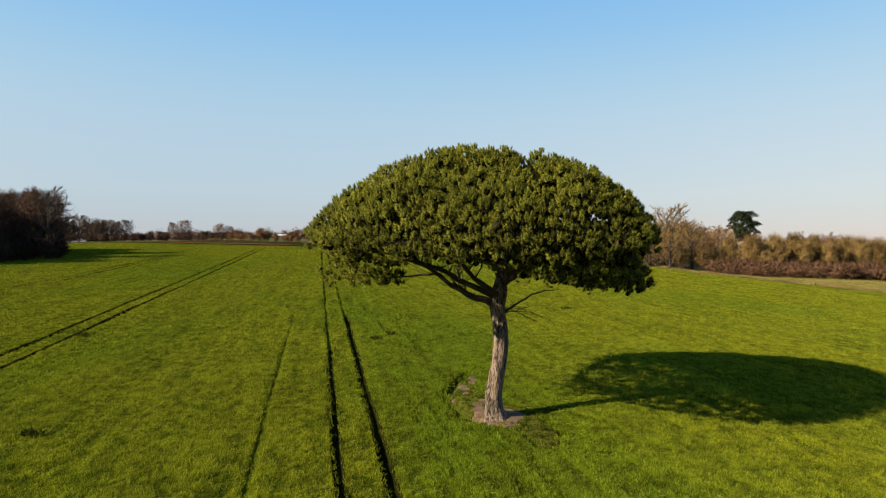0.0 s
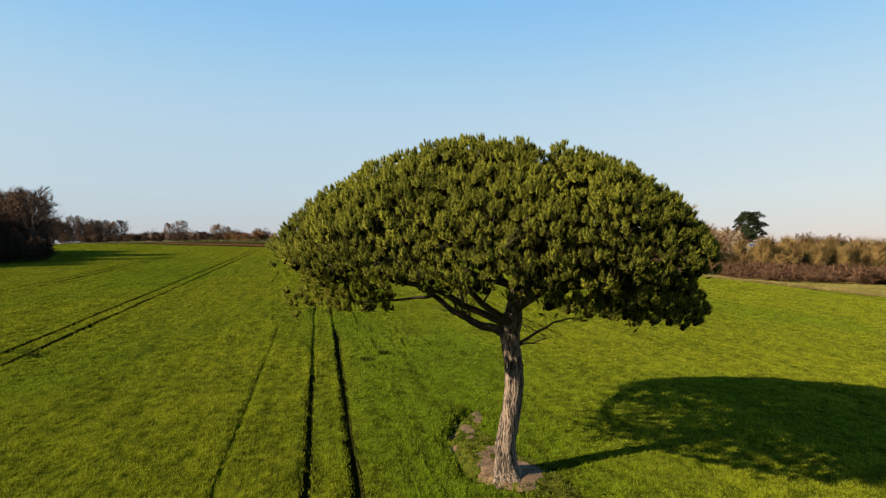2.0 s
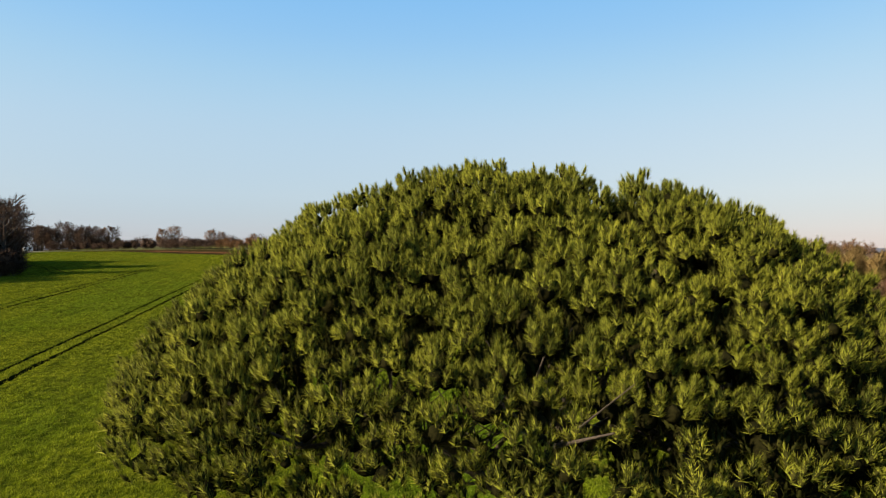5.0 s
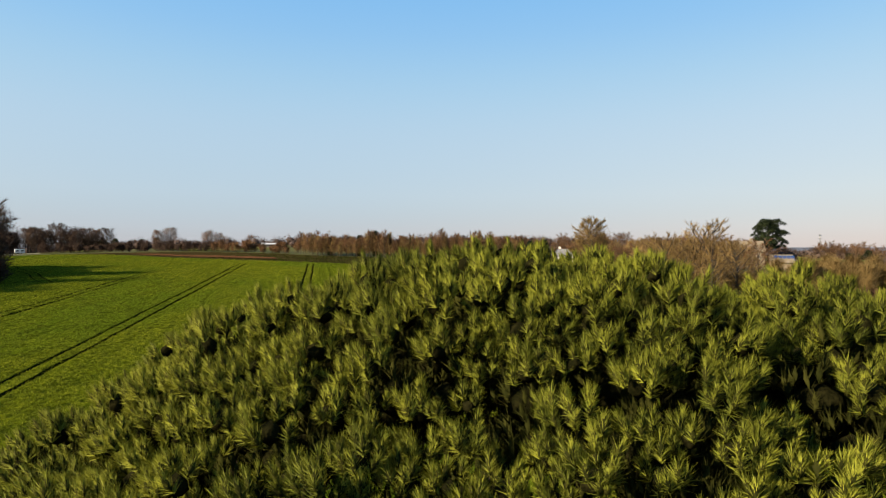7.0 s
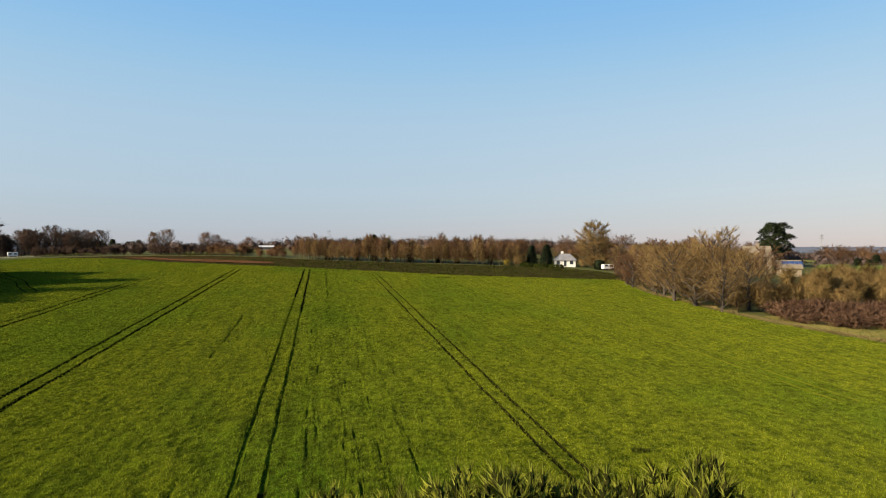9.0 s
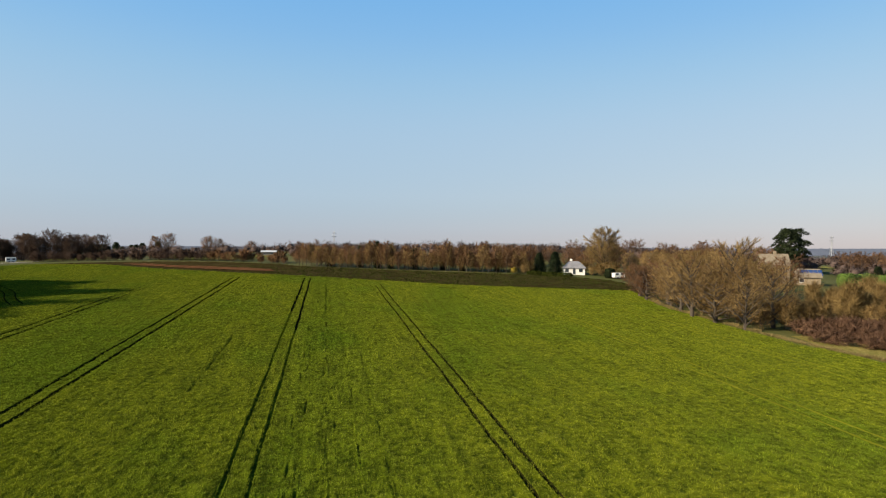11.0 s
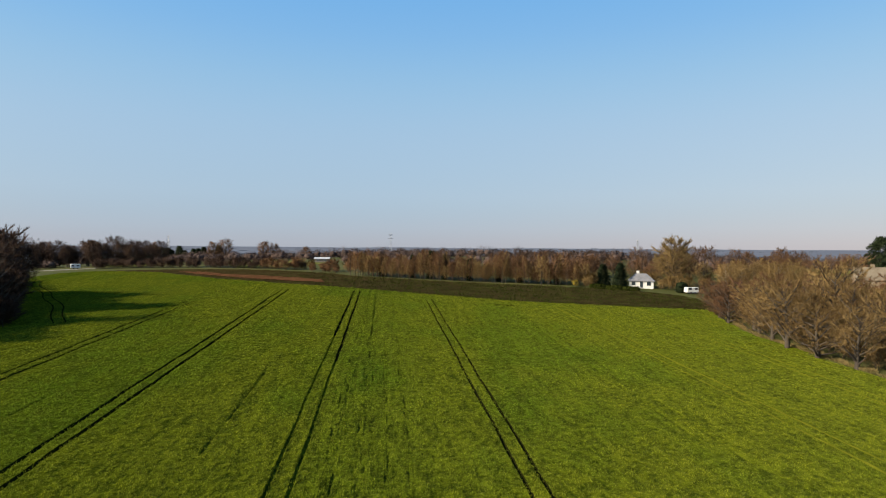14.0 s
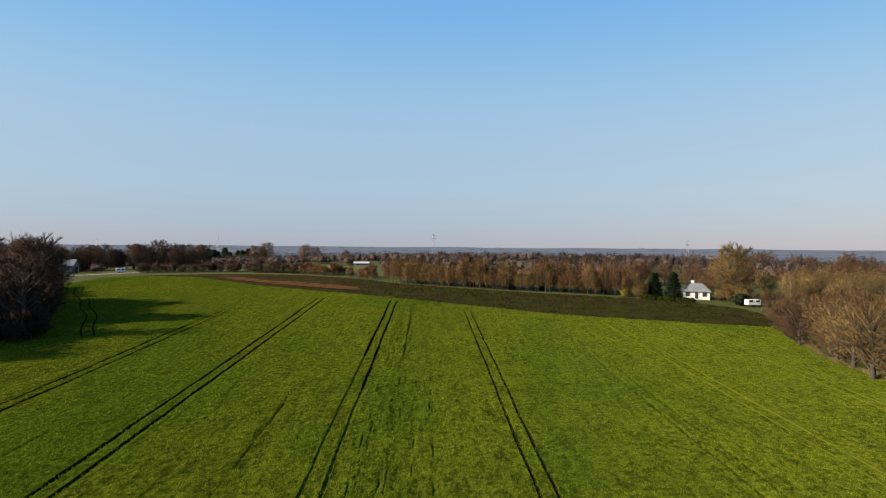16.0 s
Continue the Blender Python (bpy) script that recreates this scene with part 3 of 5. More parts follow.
def pine_tree():
    rng = np.random.RandomState(11)
    rd = random.Random(4)
    tree = thing("stone_pine", Matrix.Translation(PINE), "umbrella-shaped stone pine with thick leaning trunk in the wheat", "tree")
    # trunk with a bend, fluted bark and root flare
    V, F = [], []
    line = [(-0.17, 0.0, -0.2, 0.62), (-0.17, 0, 0.05, 0.58), (-0.21, 0, 0.3, 0.46), (-0.27, 0, 0.7, 0.4), (-0.29, 0, 1.2, 0.385), (-0.17, 0.03, 2.0, 0.375), (-0.03, 0.08, 2.8, 0.36), (0.05, 0.1, 3.5, 0.345), (0.03, 0.12, 4.2, 0.345), (-0.07, 0.14, 4.9, 0.36), (-0.13, 0.16, 5.4, 0.4), (-0.057, 0.2, 5.9, 0.42), (0.036, 0.25, 6.4, 0.3), (0.15, 0.4, 7.2, 0.22), (0.3, 0.6, 8.4, 0.17), (0.2, 0.9, 9.8, 0.11), (0.0, 1.0, 11.6, 0.05)]
    fine = []
    for (a, b) in zip(line, line[1:]):
        for k in range(6):
            fine.append([p + (q - p) * k / 6 for p, q in zip(a, b)])
    fine.append(list(line[-1]))
    sides = 28
    for x, y, z, r in fine:
        for s in range(sides):
            t = 2 * math.pi * s / sides
            n1 = noise.noise(Vector((math.cos(t) * 3.2, math.sin(t) * 3.2, z * 0.7)))
            n2 = noise.noise(Vector((math.cos(t) * 9, math.sin(t) * 9, z * 3.2)))
            flare = 1 + 0.35 * max(0, 0.5 - z) * (1 + math.sin(5 * t + 1))
            rr = r * flare * (1 + 0.09 * n1 + 0.06 * n2)
            V.append((x + rr * math.cos(t), y + rr * math.sin(t), z))
    for i in range(len(fine) - 1):
        for s in range(sides):
            F.append((i * sides + s, i * sides + (s + 1) % sides, (i + 1) * sides + (s + 1) % sides, (i + 1) * sides + s))
    link("trunk", np_mesh("trunk", [tuple(v) for v in V], F, True), M_BARK, tree, "thick pale brown trunk with plated bark")
    # limbs that rise from the fork to the skin of the crown
    ends = []

    def limb(pts, r0, r1, sides=7):
        lv, lf = [], []
        k = len(pts)
        dense, rad = [], []
        for i in range(k - 1):
            for j in range(3):
                f = j / 3
                p = Vector(pts[i]).lerp(Vector(pts[i + 1]), f)
                if i or j:
                    p += Vector((rd.uniform(-1, 1), rd.uniform(-1, 1), rd.uniform(-1, 1))) * 0.05
                dense.append(p)
        dense.append(Vector(pts[-1]))
        rad = [r0 + (r1 - r0) * i / (len(dense) - 1) for i in range(len(dense))]
        tube(dense, rad, sides, lv, lf, 0.06, rd)
        return lv, lf, dense

    heads = [(176, 0.60, 0.20), (200, 0.45, 0.17), (150, 0.55, 0.16), (120, 0.6, 0.15), (95, 0.5, 0.14), (65, 0.6, 0.16), (40, 0.5, 0.14), (10, 0.62, 0.17), (345, 0.55, 0.15), (320, 0.6, 0.15), (290, 0.5, 0.14), (265, 0.55, 0.15), (235, 0.55, 0.16)]
    for deg, reach, r0 in heads:
        ax = radians(deg)
        rr = crown_reach(ax)
        o = CROWN - PINE
        start = Vector((0.05, 0.15, 5.2 + rd.uniform(-0.1, 0.9)))
        mid = Vector((o.x * 0.4 + math.cos(ax) * rr * 0.33, o.y * 0.4 + math.sin(ax) * rr * 0.33, 6.9 + rd.uniform(-0.4, 0.5)))
        far = Vector((o.x + math.cos(ax) * rr * 0.8, o.y + math.sin(ax) * rr * 0.8, 8.2 + rd.uniform(-0.2, 0.7) - PINE.z))
        if deg not in (176, 200, 235):         # most limbs leave the trunk higher up
            rise = 0.5 + 1.5 * rd.random()
            start += Vector((0.08, 0.15, rise))
            mid.z += 0.7 * rise
        if deg == 176:                     # the long leaning limb
            start, mid, far = Vector((0, 0.1, 5.35)), Vector((-2.3, 0.2, 6.25)), Vector((-5.2, 0.2, 8.2))
        lv, lf, dense = limb([start, start.lerp(mid, 0.5) + Vector((0, 0, -0.1)), mid, mid.lerp(far, 0.55) + Vector((0, 0, 0.12)), far], r0, 0.035)
        # forks along the limb, all in the limb's own mesh
        for d in dense[4:-2]:
            for _ in range(2):
                tip = d + Vector((rd.uniform(-1.4, 1.4) + math.cos(ax) * 0.7, rd.uniform(-1.4, 1.4) + math.sin(ax) * 0.7, rd.uniform(0.5, 1.5)))
                m2 = d.lerp(tip, 0.5) + Vector((rd.uniform(-0.2, 0.2), rd.uniform(-0.2, 0.2), -0.15))
                tube([d, m2, tip], [0.05, 0.032, 0.012], 5, lv, lf)
                for _ in range(3):
                    t2 = m2 + Vector((rd.uniform(-0.9, 0.9), rd.uniform(-0.9, 0.9), rd.uniform(0.1, 1.0)))
                    tube([m2, t2], [0.02, 0.007], 3, lv, lf)
        link("limb", np_mesh("limb", [tuple(v) for v in lv], lf, True), M_LIMB, tree)
    # bare lower boughs under the crown
    for pts, r0 in (([(0.1, 0.1, 5.0), (0.9, -0.3, 5.6), (1.7, -0.5, 6.0), (2.6, -0.7, 6.15)], 0.07), ([(0.15, 0.1, 4.95), (0.7, -0.1, 5.1), (1.4, -0.3, 5.35)], 0.045),
                    ([(-3.0, 0.1, 6.85), (-4.0, -0.2, 6.75), (-5.2, -0.4, 6.6), (-6.7, -0.5, 6.8)], 0.075), ([(-1.6, 0.1, 6.2), (-2.3, -0.2, 6.2), (-2.8, -0.3, 6.4)], 0.035)):
        lv, lf, dense = limb(pts, r0, 0.012, 5)
        for d in dense[2:]:
            tip = d + Vector((rd.uniform(-0.6, 0.6), rd.uniform(-0.4, 0.4), rd.uniform(-0.1, 0.5)))
            tube([d, tip], [0.018, 0.005], 3, lv, lf)
        link("bare_bough", np_mesh("bare_bough", [tuple(v) for v in lv], lf, True), M_LIMB, tree)
    # bough heads: rounded tussocks of upright brushes over the skin, round the rim and under it
    spots = np.zeros((8000, 4))
    heads_at = []

    def settle(p, size, out, layer, apart=0.8):
        n = len(heads_at)
        if n and np.any(np.sum((spots[:n, :3] - p) ** 2, 1) < (apart * (size + spots[:n, 3])) ** 2):
            return
        spots[n, :3], spots[n, 3] = p, size
        heads_at.append((p, size, np.array(out) / np.linalg.norm(out), layer))

    def skin(x, y):
        ax = math.atan2(y, x)
        top = crown_top(ax, math.hypot(x, y) / crown_reach(ax))
        top += 0.68 * math.exp(-((x - 0.6) / 2.2) ** 4 - ((y - 0.2) / 1.7) ** 2)      # the highest boughs
        top += 0.34 * math.exp(-((x + 0.3) / 1.5) ** 2 - ((y - 3.3) / 1.5) ** 2)      # a broad far shoulder
        top = 13.47 - 0.12 * math.log(1 + math.exp((13.47 - top) / 0.12))
        top -= 0.26 * float((0.1 + 0.9 * smooth(1.0, 3.0, x)) * smooth(0.4, 2.4, y))
        return top - 0.5 * math.exp(-((x - 2.2 - 0.3 * math.sin(y)) / 0.75) ** 2) * math.exp(-((y + 0.5) / 4.5) ** 4)     # a cleft between two domes

    for _ in range(11000):
        ax, rho = rng.uniform(0, 2 * math.pi), 0.97 * rng.uniform(0, 1) ** 0.5
        R = crown_reach(ax)
        x, y = math.cos(ax) * rho * R, math.sin(ax) * rho * R
        size = rng.uniform(0.24, 0.42) if _ < 5500 else rng.uniform(0.18, 0.26)
        if (rho > 0.35 and y > -4 and noise.noise(Vector((x * 0.8, y * 0.8, 12.0))) < -0.5) or (abs(x - 2.2 - 0.3 * math.sin(y)) < 0.3 and -5.5 < y < 2.5):
            continue
        z = skin(x, y) - size - (0.0 if _ < 5500 else 0.2) - 0.05 + 0.18 * noise.noise(Vector((x * 0.45, y * 0.45, 1.0))) + 0.30 * noise.noise(Vector((x * 0.95, y * 0.95, 7.0))) - 0.42 * math.exp(-(noise.noise(Vector((x * 0.5, y * 0.5, 21.0))) / 0.07) ** 2)
        gxx, gyy = (skin(x + 0.3, y) - skin(x - 0.3, y)) / 0.6, (skin(x, y + 0.3) - skin(x, y - 0.3)) / 0.6
        settle(np.array([CROWN.x + x, CROWN.y + y, z]), size, (-gxx, -gyy, 1.0), 0, 0.84 if _ < 5500 else 0.70)
    for _ in range(8000):                  # rim
        ax = rng.uniform(0, 2 * math.pi)
        R = crown_reach(ax)
        low = crown_low(ax)
        f = rng.uniform(0, 1)
        z = low + 0.35 + f * (crown_top(ax, 0.93) - low - 0.6)
        rho = 0.97 - 0.16 * (1 - f) ** 1.6 - 0.05 * f + 0.05 * noise.noise(Vector((math.cos(ax) * 4, math.sin(ax) * 4, z * 0.6)))
        settle(np.array([CROWN.x + math.cos(ax) * rho * R, CROWN.y + math.sin(ax) * rho * R, z]), rng.uniform(0.22, 0.40), (math.cos(ax), math.sin(ax), -0.2 + 0.7 * f), 0, 0.82)
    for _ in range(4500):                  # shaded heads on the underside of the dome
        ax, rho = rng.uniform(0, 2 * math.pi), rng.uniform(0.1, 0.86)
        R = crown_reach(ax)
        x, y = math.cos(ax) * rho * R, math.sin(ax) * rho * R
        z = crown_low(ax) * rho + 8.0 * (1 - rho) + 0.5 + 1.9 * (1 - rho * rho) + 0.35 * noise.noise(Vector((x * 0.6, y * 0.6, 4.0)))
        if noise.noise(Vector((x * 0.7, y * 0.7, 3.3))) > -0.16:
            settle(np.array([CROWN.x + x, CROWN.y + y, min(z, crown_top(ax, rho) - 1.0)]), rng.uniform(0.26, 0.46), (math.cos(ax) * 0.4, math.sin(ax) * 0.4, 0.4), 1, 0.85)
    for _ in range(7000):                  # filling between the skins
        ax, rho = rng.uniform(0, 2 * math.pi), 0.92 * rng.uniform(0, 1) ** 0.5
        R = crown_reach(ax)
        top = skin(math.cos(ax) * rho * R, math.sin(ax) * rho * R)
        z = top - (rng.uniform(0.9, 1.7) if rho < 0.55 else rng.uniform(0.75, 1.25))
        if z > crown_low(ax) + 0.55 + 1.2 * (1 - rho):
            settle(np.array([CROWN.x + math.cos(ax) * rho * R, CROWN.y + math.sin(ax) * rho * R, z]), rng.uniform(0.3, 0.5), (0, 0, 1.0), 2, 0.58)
    for _ in range(3000):                  # heavy skirt on the sunless side
        ax, rho, f = rng.uniform(-1.35, 0.9), rng.uniform(0.5, 0.93), rng.uniform(0, 1)
        R = crown_reach(ax)
        z = crown_low(ax) + 0.15 + 0.9 * (1 - rho) + f * (0.6 + 1.6 * (1 - rho))
        settle(np.array([CROWN.x + math.cos(ax) * rho * R, CROWN.y + math.sin(ax) * rho * R, z]), rng.uniform(0.2, 0.32), (math.cos(ax) * 0.5, math.sin(ax) * 0.5, 0.2), 0, 0.8)
    for _ in range(260):                   # thin fringe hanging round the long bough
        f = rng.uniform(0, 1)
        p = np.array([PINE.x - 4.4 - 3.7 * f, PINE.y - 0.2 + rng.normal() * 1.1, PINE.z + 6.95 + rng.uniform(-0.65, 0.6) + 0.5 * max(0, f - 0.6)])
        settle(p, rng.uniform(0.13, 0.2), (-0.3, -0.3, 0.3), 0, 1.0)
    P, D, S, Q, L = [], [], [], [], []
    for p, size, out, layer in heads_at:
        for _ in range(int((98, 90, 105)[layer] * size * size) + (4, 6, 8)[layer]):
            q = rng.normal(size=3)
            q /= np.linalg.norm(q)
            if q @ out < -0.2:
                q = -q
            if layer == 0 and q[2] < -0.05 and rng.uniform() < 0.8:         # the undersides of the heads stay thin
                q[2] = -q[2]
            d = q * 0.42 + out * 0.36 + np.array([-0.05, -0.03, 0.60]) + rng.normal(size=3) * 0.16
            P.append(p + q * size * rng.uniform(0.66, 0.95))
            D.append(d / np.linalg.norm(d))
            Q.append(q)
            S.append(rng.uniform(0.8, 1.2))
            L.append(layer)
    P, D, S, Q, L = np.array(P), np.array(D), np.array(S), np.array(Q), np.array(L)
    P -= np.array(PINE)

    cores = []

    def brushes(sel, k, length, width, body):
        """Shoots thickly set with needles; the shading follows the roundness of brush and head."""
        p, d, s, q = P[sel], D[sel], S[sel], Q[sel]
        n = len(p)
        a = np.cross(d, rng.normal(size=(n, 3)))
        a /= np.linalg.norm(a, axis=1, keepdims=True)
        b = np.cross(d, a)
        # needles
        t = rng.uniform(0, 1, (n, k))
        w = rng.uniform(0, 2 * math.pi, (n, k))
        rad = a[:, None] * np.cos(w)[..., None] + b[:, None] * np.sin(w)[..., None]
        tilt = (0.95 - 0.7 * t + rng.normal(size=(n, k)) * 0.12)[..., None]
        nd = d[:, None] * np.cos(tilt) + rad * np.sin(tilt)
        base = p[:, None] + d[:, None] * ((t * 0.16 - 0.12) * s[:, None])[..., None]
        tip = base + nd * (rng.uniform(0.8, 1.1, (n, k)) * s[:, None] * length)[..., None]
        nor = rad * 0.95 + q[:, None] * 0.5 + d[:, None] * 0.3 + rng.normal(size=rad.shape) * 0.3
        nor /= np.linalg.norm(nor, axis=-1, keepdims=True)
        side = np.cross(nd, nor)
        side += rng.normal(size=side.shape) * 0.35
        side /= np.linalg.norm(side, axis=-1, keepdims=True)
        v = np.stack([base + side * width / 2, base - side * width / 2, tip], 2).reshape(-1, 3)
        nn = np.repeat(nor.reshape(-1, 3), 3, 0)
        f = np.arange(len(v)).reshape(-1, 3)
        g = np.cross(v[f[:, 1]] - v[f[:, 0]], v[f[:, 2]] - v[f[:, 0]])
        flip = (g * nn[::3]).sum(1) < 0
        f[flip] = f[flip][:, ::-1]
        # the thick of the brush: a spindle of massed needles
        ring = np.linspace(0, 2 * math.pi, 5, endpoint=False)
        rr = a[:, None] * np.cos(ring)[None, :, None] + b[:, None] * np.sin(ring)[None, :, None]
        sv = np.concatenate([(p - d * 0.12)[:, None], p[:, None] + d[:, None] * 0.0 + rr * body * s[:, None, None], (p + d * 0.10 * s[:, None])[:, None]], 1)
        sn = np.concatenate([-d[:, None] + q[:, None], rr + q[:, None] * 0.7 + d[:, None] * 0.2, d[:, None] + q[:, None]], 1)
        sn /= np.linalg.norm(sn, axis=-1, keepdims=True) + 1e-6
        tri = np.array([(0, 1 + (i + 1) % 5, 1 + i) for i in range(5)] + [(6, 1 + i, 1 + (i + 1) % 5) for i in range(5)])
        sf = (np.arange(n)[:, None, None] * 7 + tri[None]).reshape(-1, 3)
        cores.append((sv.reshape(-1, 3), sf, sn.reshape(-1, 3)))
        return v, f, nn

    def foliage(name, sets, mat, label):
        vs_, fs_, ns_, o = [], [], [], 0
        for v, f, nn in sets:
            vs_.append(v)
            fs_.append(f + o)
            ns_.append(nn)
            o += len(v)
        me = np_mesh(name, np.concatenate(vs_), np.concatenate(fs_), True)
        me.normals_split_custom_set_from_vertices(np.concatenate(ns_).astype(np.float32))
        link(name, me, mat, tree, label)

    near = (np.abs(P[:, 0] + PINE.x - 0.6) < 5.0) & (P[:, 1] + PINE.y < 31.2) & (P[:, 2] + PINE.z > 9.5)
    shown = ~near & (P[:, 1] + PINE.y < 30.5)
    foliage("crown", [brushes((L == 0) & near, 104, 0.132, 0.0092, 0.028), brushes((L == 0) & shown, 46, 0.138, 0.0125, 0.028), brushes((L == 0) & ~near & ~shown, 26, 0.17, 0.022, 0.035)], M_NEEDLE, "dense dome of olive green needle brushes")
    # inner brushes and all brush cores carry shade in their colour
    foliage("inner_foliage", [brushes(L > 0, 20, 0.17, 0.016, 0.028)] + cores, M_NEEDLE_SHADE, "inner needles darkened as painted shade inside the crown")
    # woody heart of every bough head, blackened to paint shade into the gaps
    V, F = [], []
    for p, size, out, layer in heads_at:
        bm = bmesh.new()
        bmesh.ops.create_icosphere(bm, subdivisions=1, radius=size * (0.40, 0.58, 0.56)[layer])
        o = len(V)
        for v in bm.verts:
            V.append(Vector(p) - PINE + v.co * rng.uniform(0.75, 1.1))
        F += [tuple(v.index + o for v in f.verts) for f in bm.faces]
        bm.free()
    link("shoot", np_mesh("shoot", [tuple(v) for v in V], F), M_NEEDLE_HEART, tree, "shoots and dead needles inside the crown, blackened as painted shade")
    return tree


pine_tree()

# ---- bare trees, shrubs and conifers ----
def grow(seed, height, spread, trunk_r, fork=0.3, limbs=9, up=0.6, twigs=10, twig_len=1.0, twig_w=0.035, droop=0.0, stems=1, boughs=7, fill=0, low=0.1):
    """Meshes of the wood and the fine twigs of a leafless tree or shrub."""
    rd, rng = random.Random(seed), np.random.RandomState(seed)
    V, F, tb, td = [], [], [], []
    for st in range(stems):
        lean = Vector((rd.uniform(-1, 1), rd.uniform(-1, 1), 0)) * (spread * (0.05 if stems == 1 else 0.35))
        h = height * rd.uniform(0.75, 1.0) if stems > 1 else height
        foot = Vector((rd.uniform(-1, 1), rd.uniform(-1, 1), 0)) * (0 if stems == 1 else spread * 0.18)
        tops = [foot + Vector((0, 0, -0.2)), foot + lean * 0.2 + Vector((0, 0, h * 0.25)), foot + lean * 0.6 + Vector((rd.uniform(-.3, .3), rd.uniform(-.3, .3), h * 0.55)), foot + lean + Vector((0, 0, h * 0.86))]
        r = trunk_r if stems == 1 else trunk_r * 0.6
        tube(tops, [r * 1.15, r * 0.8, r * 0.4, r * 0.06], 6, V, F, 0.08, rd)
        for i in range(limbs):
            f = fork + (0.95 - fork) * (i + rd.random()) / limbs
            seg = f * 3
            k = min(int(seg), 2)
            o = tops[k].lerp(tops[k + 1], seg - k)
            a = rd.uniform(0, 2 * math.pi) if limbs < 4 else 2.4 * i + rd.uniform(-0.5, 0.5)
            ln = spread * math.sqrt(max(0.06, 1 - ((f - 0.42) / 0.6) ** 2)) * rd.uniform(0.7, 1.0)
            d = Vector((math.cos(a), math.sin(a), up * rd.uniform(0.6, 1.4))).normalized()
            m = o + d * ln * 0.5 + Vector((0, 0, rd.uniform(-0.05, 0.12) * ln))
            e = o + d * ln + Vector((0, 0, (0.18 - droop) * ln))
            lr = r * (0.5 - 0.3 * f)
            tube([o, m, e], [lr, lr * 0.6, lr * 0.18], 4, V, F)
            for j in range(boughs):
                g = 0.25 + 0.75 * (j + rd.random()) / boughs
                b = (o.lerp(m, g * 2) if g < 0.5 else m.lerp(e, g * 2 - 1))
                d2 = (d + Vector((rd.uniform(-1, 1), rd.uniform(-1, 1), rd.uniform(-0.5, 0.9))) * 0.95).normalized()
                l2 = ln * rd.uniform(0.25, 0.45) * (1.15 - 0.4 * g)
                b2 = b + d2 * l2
                tube([b, b2], [lr * 0.32, lr * 0.08], 3, V, F)
                for q in range(twigs):
                    tb.append(b.lerp(b2, rd.uniform(0.15, 1.0)))
                    td.append(d2 + Vector((rd.uniform(-0.6, 0.6), rd.uniform(-0.6, 0.6), rd.uniform(-0.25, 0.7) - droop)))
    n = len(tb)
    v, f = sticks([tuple(p) for p in tb], [tuple(p) for p in td], rng.uniform(0.7, 1.7, n) * twig_len, twig_w * 0.85, rng)
    # the outermost fine twigs that close the crown's outline
    q = rng.normal(size=(fill, 3))
    q /= np.linalg.norm(q, axis=1, keepdims=True) + 1e-9
    lump = np.array([0.86 + 0.34 * noise.noise(Vector(p * 2.1) + Vector((seed, 0, 0))) for p in q]).reshape(-1, 1)
    mid = np.array([0, 0, height * (1 + low) / 2])
    half = np.array([spread, spread, height * (1 - low) / 2])
    c = mid + q * half * lump * rng.uniform(0.25, 1, (fill, 1)) ** 0.5
    v2, f2 = sticks(c, q * np.array([0.8, 0.8, 0.4]) + np.array([0, 0, 0.45 - droop]) + rng.normal(size=(fill, 3)) * 0.6, rng.uniform(0.4, 1.0, fill) * twig_len, twig_w, rng)
    v, f = np.concatenate([v, v2]), np.concatenate([f, f2 + len(v)])
    nor = (v[f[:, 0]] - mid) / half
    nor = nor / (np.linalg.norm(nor, axis=1, keepdims=True) + 1e-6) + rng.normal(size=nor.shape) * 0.75 + np.array([0, 0, 0.2])
    return np_mesh("wood", [tuple(p) for p in V], F), soft("twigs", v, f, nor)


def recolour(meshes, wood, twig):
    out = []
    for me, m in zip(meshes, (wood, twig)):
        c = me.copy()
        c.materials.clear()
        c.materials.append(m)
        out.append(c)
    return out


OAKS = [grow(21, 8.6, 5.0, 0.36, 0.08, 22, 0.55, 30, 0.55, 0.034, boughs=10, fill=1900, low=0.12), grow(22, 7.6, 5.0, 0.34, 0.06, 22, 0.45, 30, 0.55, 0.034, boughs=10, fill=1900, low=0.12), grow(23, 10.0, 5.2, 0.38, 0.1, 23, 0.7, 30, 0.55, 0.034, boughs=10, fill=1900, low=0.12)]
OAKS_FAR = [grow(24, 9.0, 4.6, 0.24, 0.08, 15, 0.7, 22, 0.7, 0.06, boughs=6, fill=3200, low=0.06), grow(25, 8.0, 4.8, 0.24, 0.06, 15, 0.6, 22, 0.7, 0.06, boughs=6, fill=3200, low=0.06)]
TALL = [grow(31, 17, 6.6, 0.42, 0.10, 22, 0.75, 30, 0.85, 0.065, boughs=9, fill=6000, low=0.06), grow(32, 14, 6.0, 0.36, 0.08, 21, 0.7, 30, 0.85, 0.065, boughs=9, fill=6000, low=0.06)]
POLES = [grow(41, 9.0, 2.8, 0.10, 0.18, 15, 1.4, 20, 0.7, 0.05, boughs=5, fill=1300, low=0.03), grow(42, 7.5, 2.8, 0.10, 0.15, 15, 1.2, 20, 0.7, 0.05, boughs=5, fill=1300, low=0.03), grow(43, 10.5, 2.5, 0.11, 0.2, 15, 1.7, 20, 0.7, 0.05, boughs=5, fill=1300, low=0.03)]
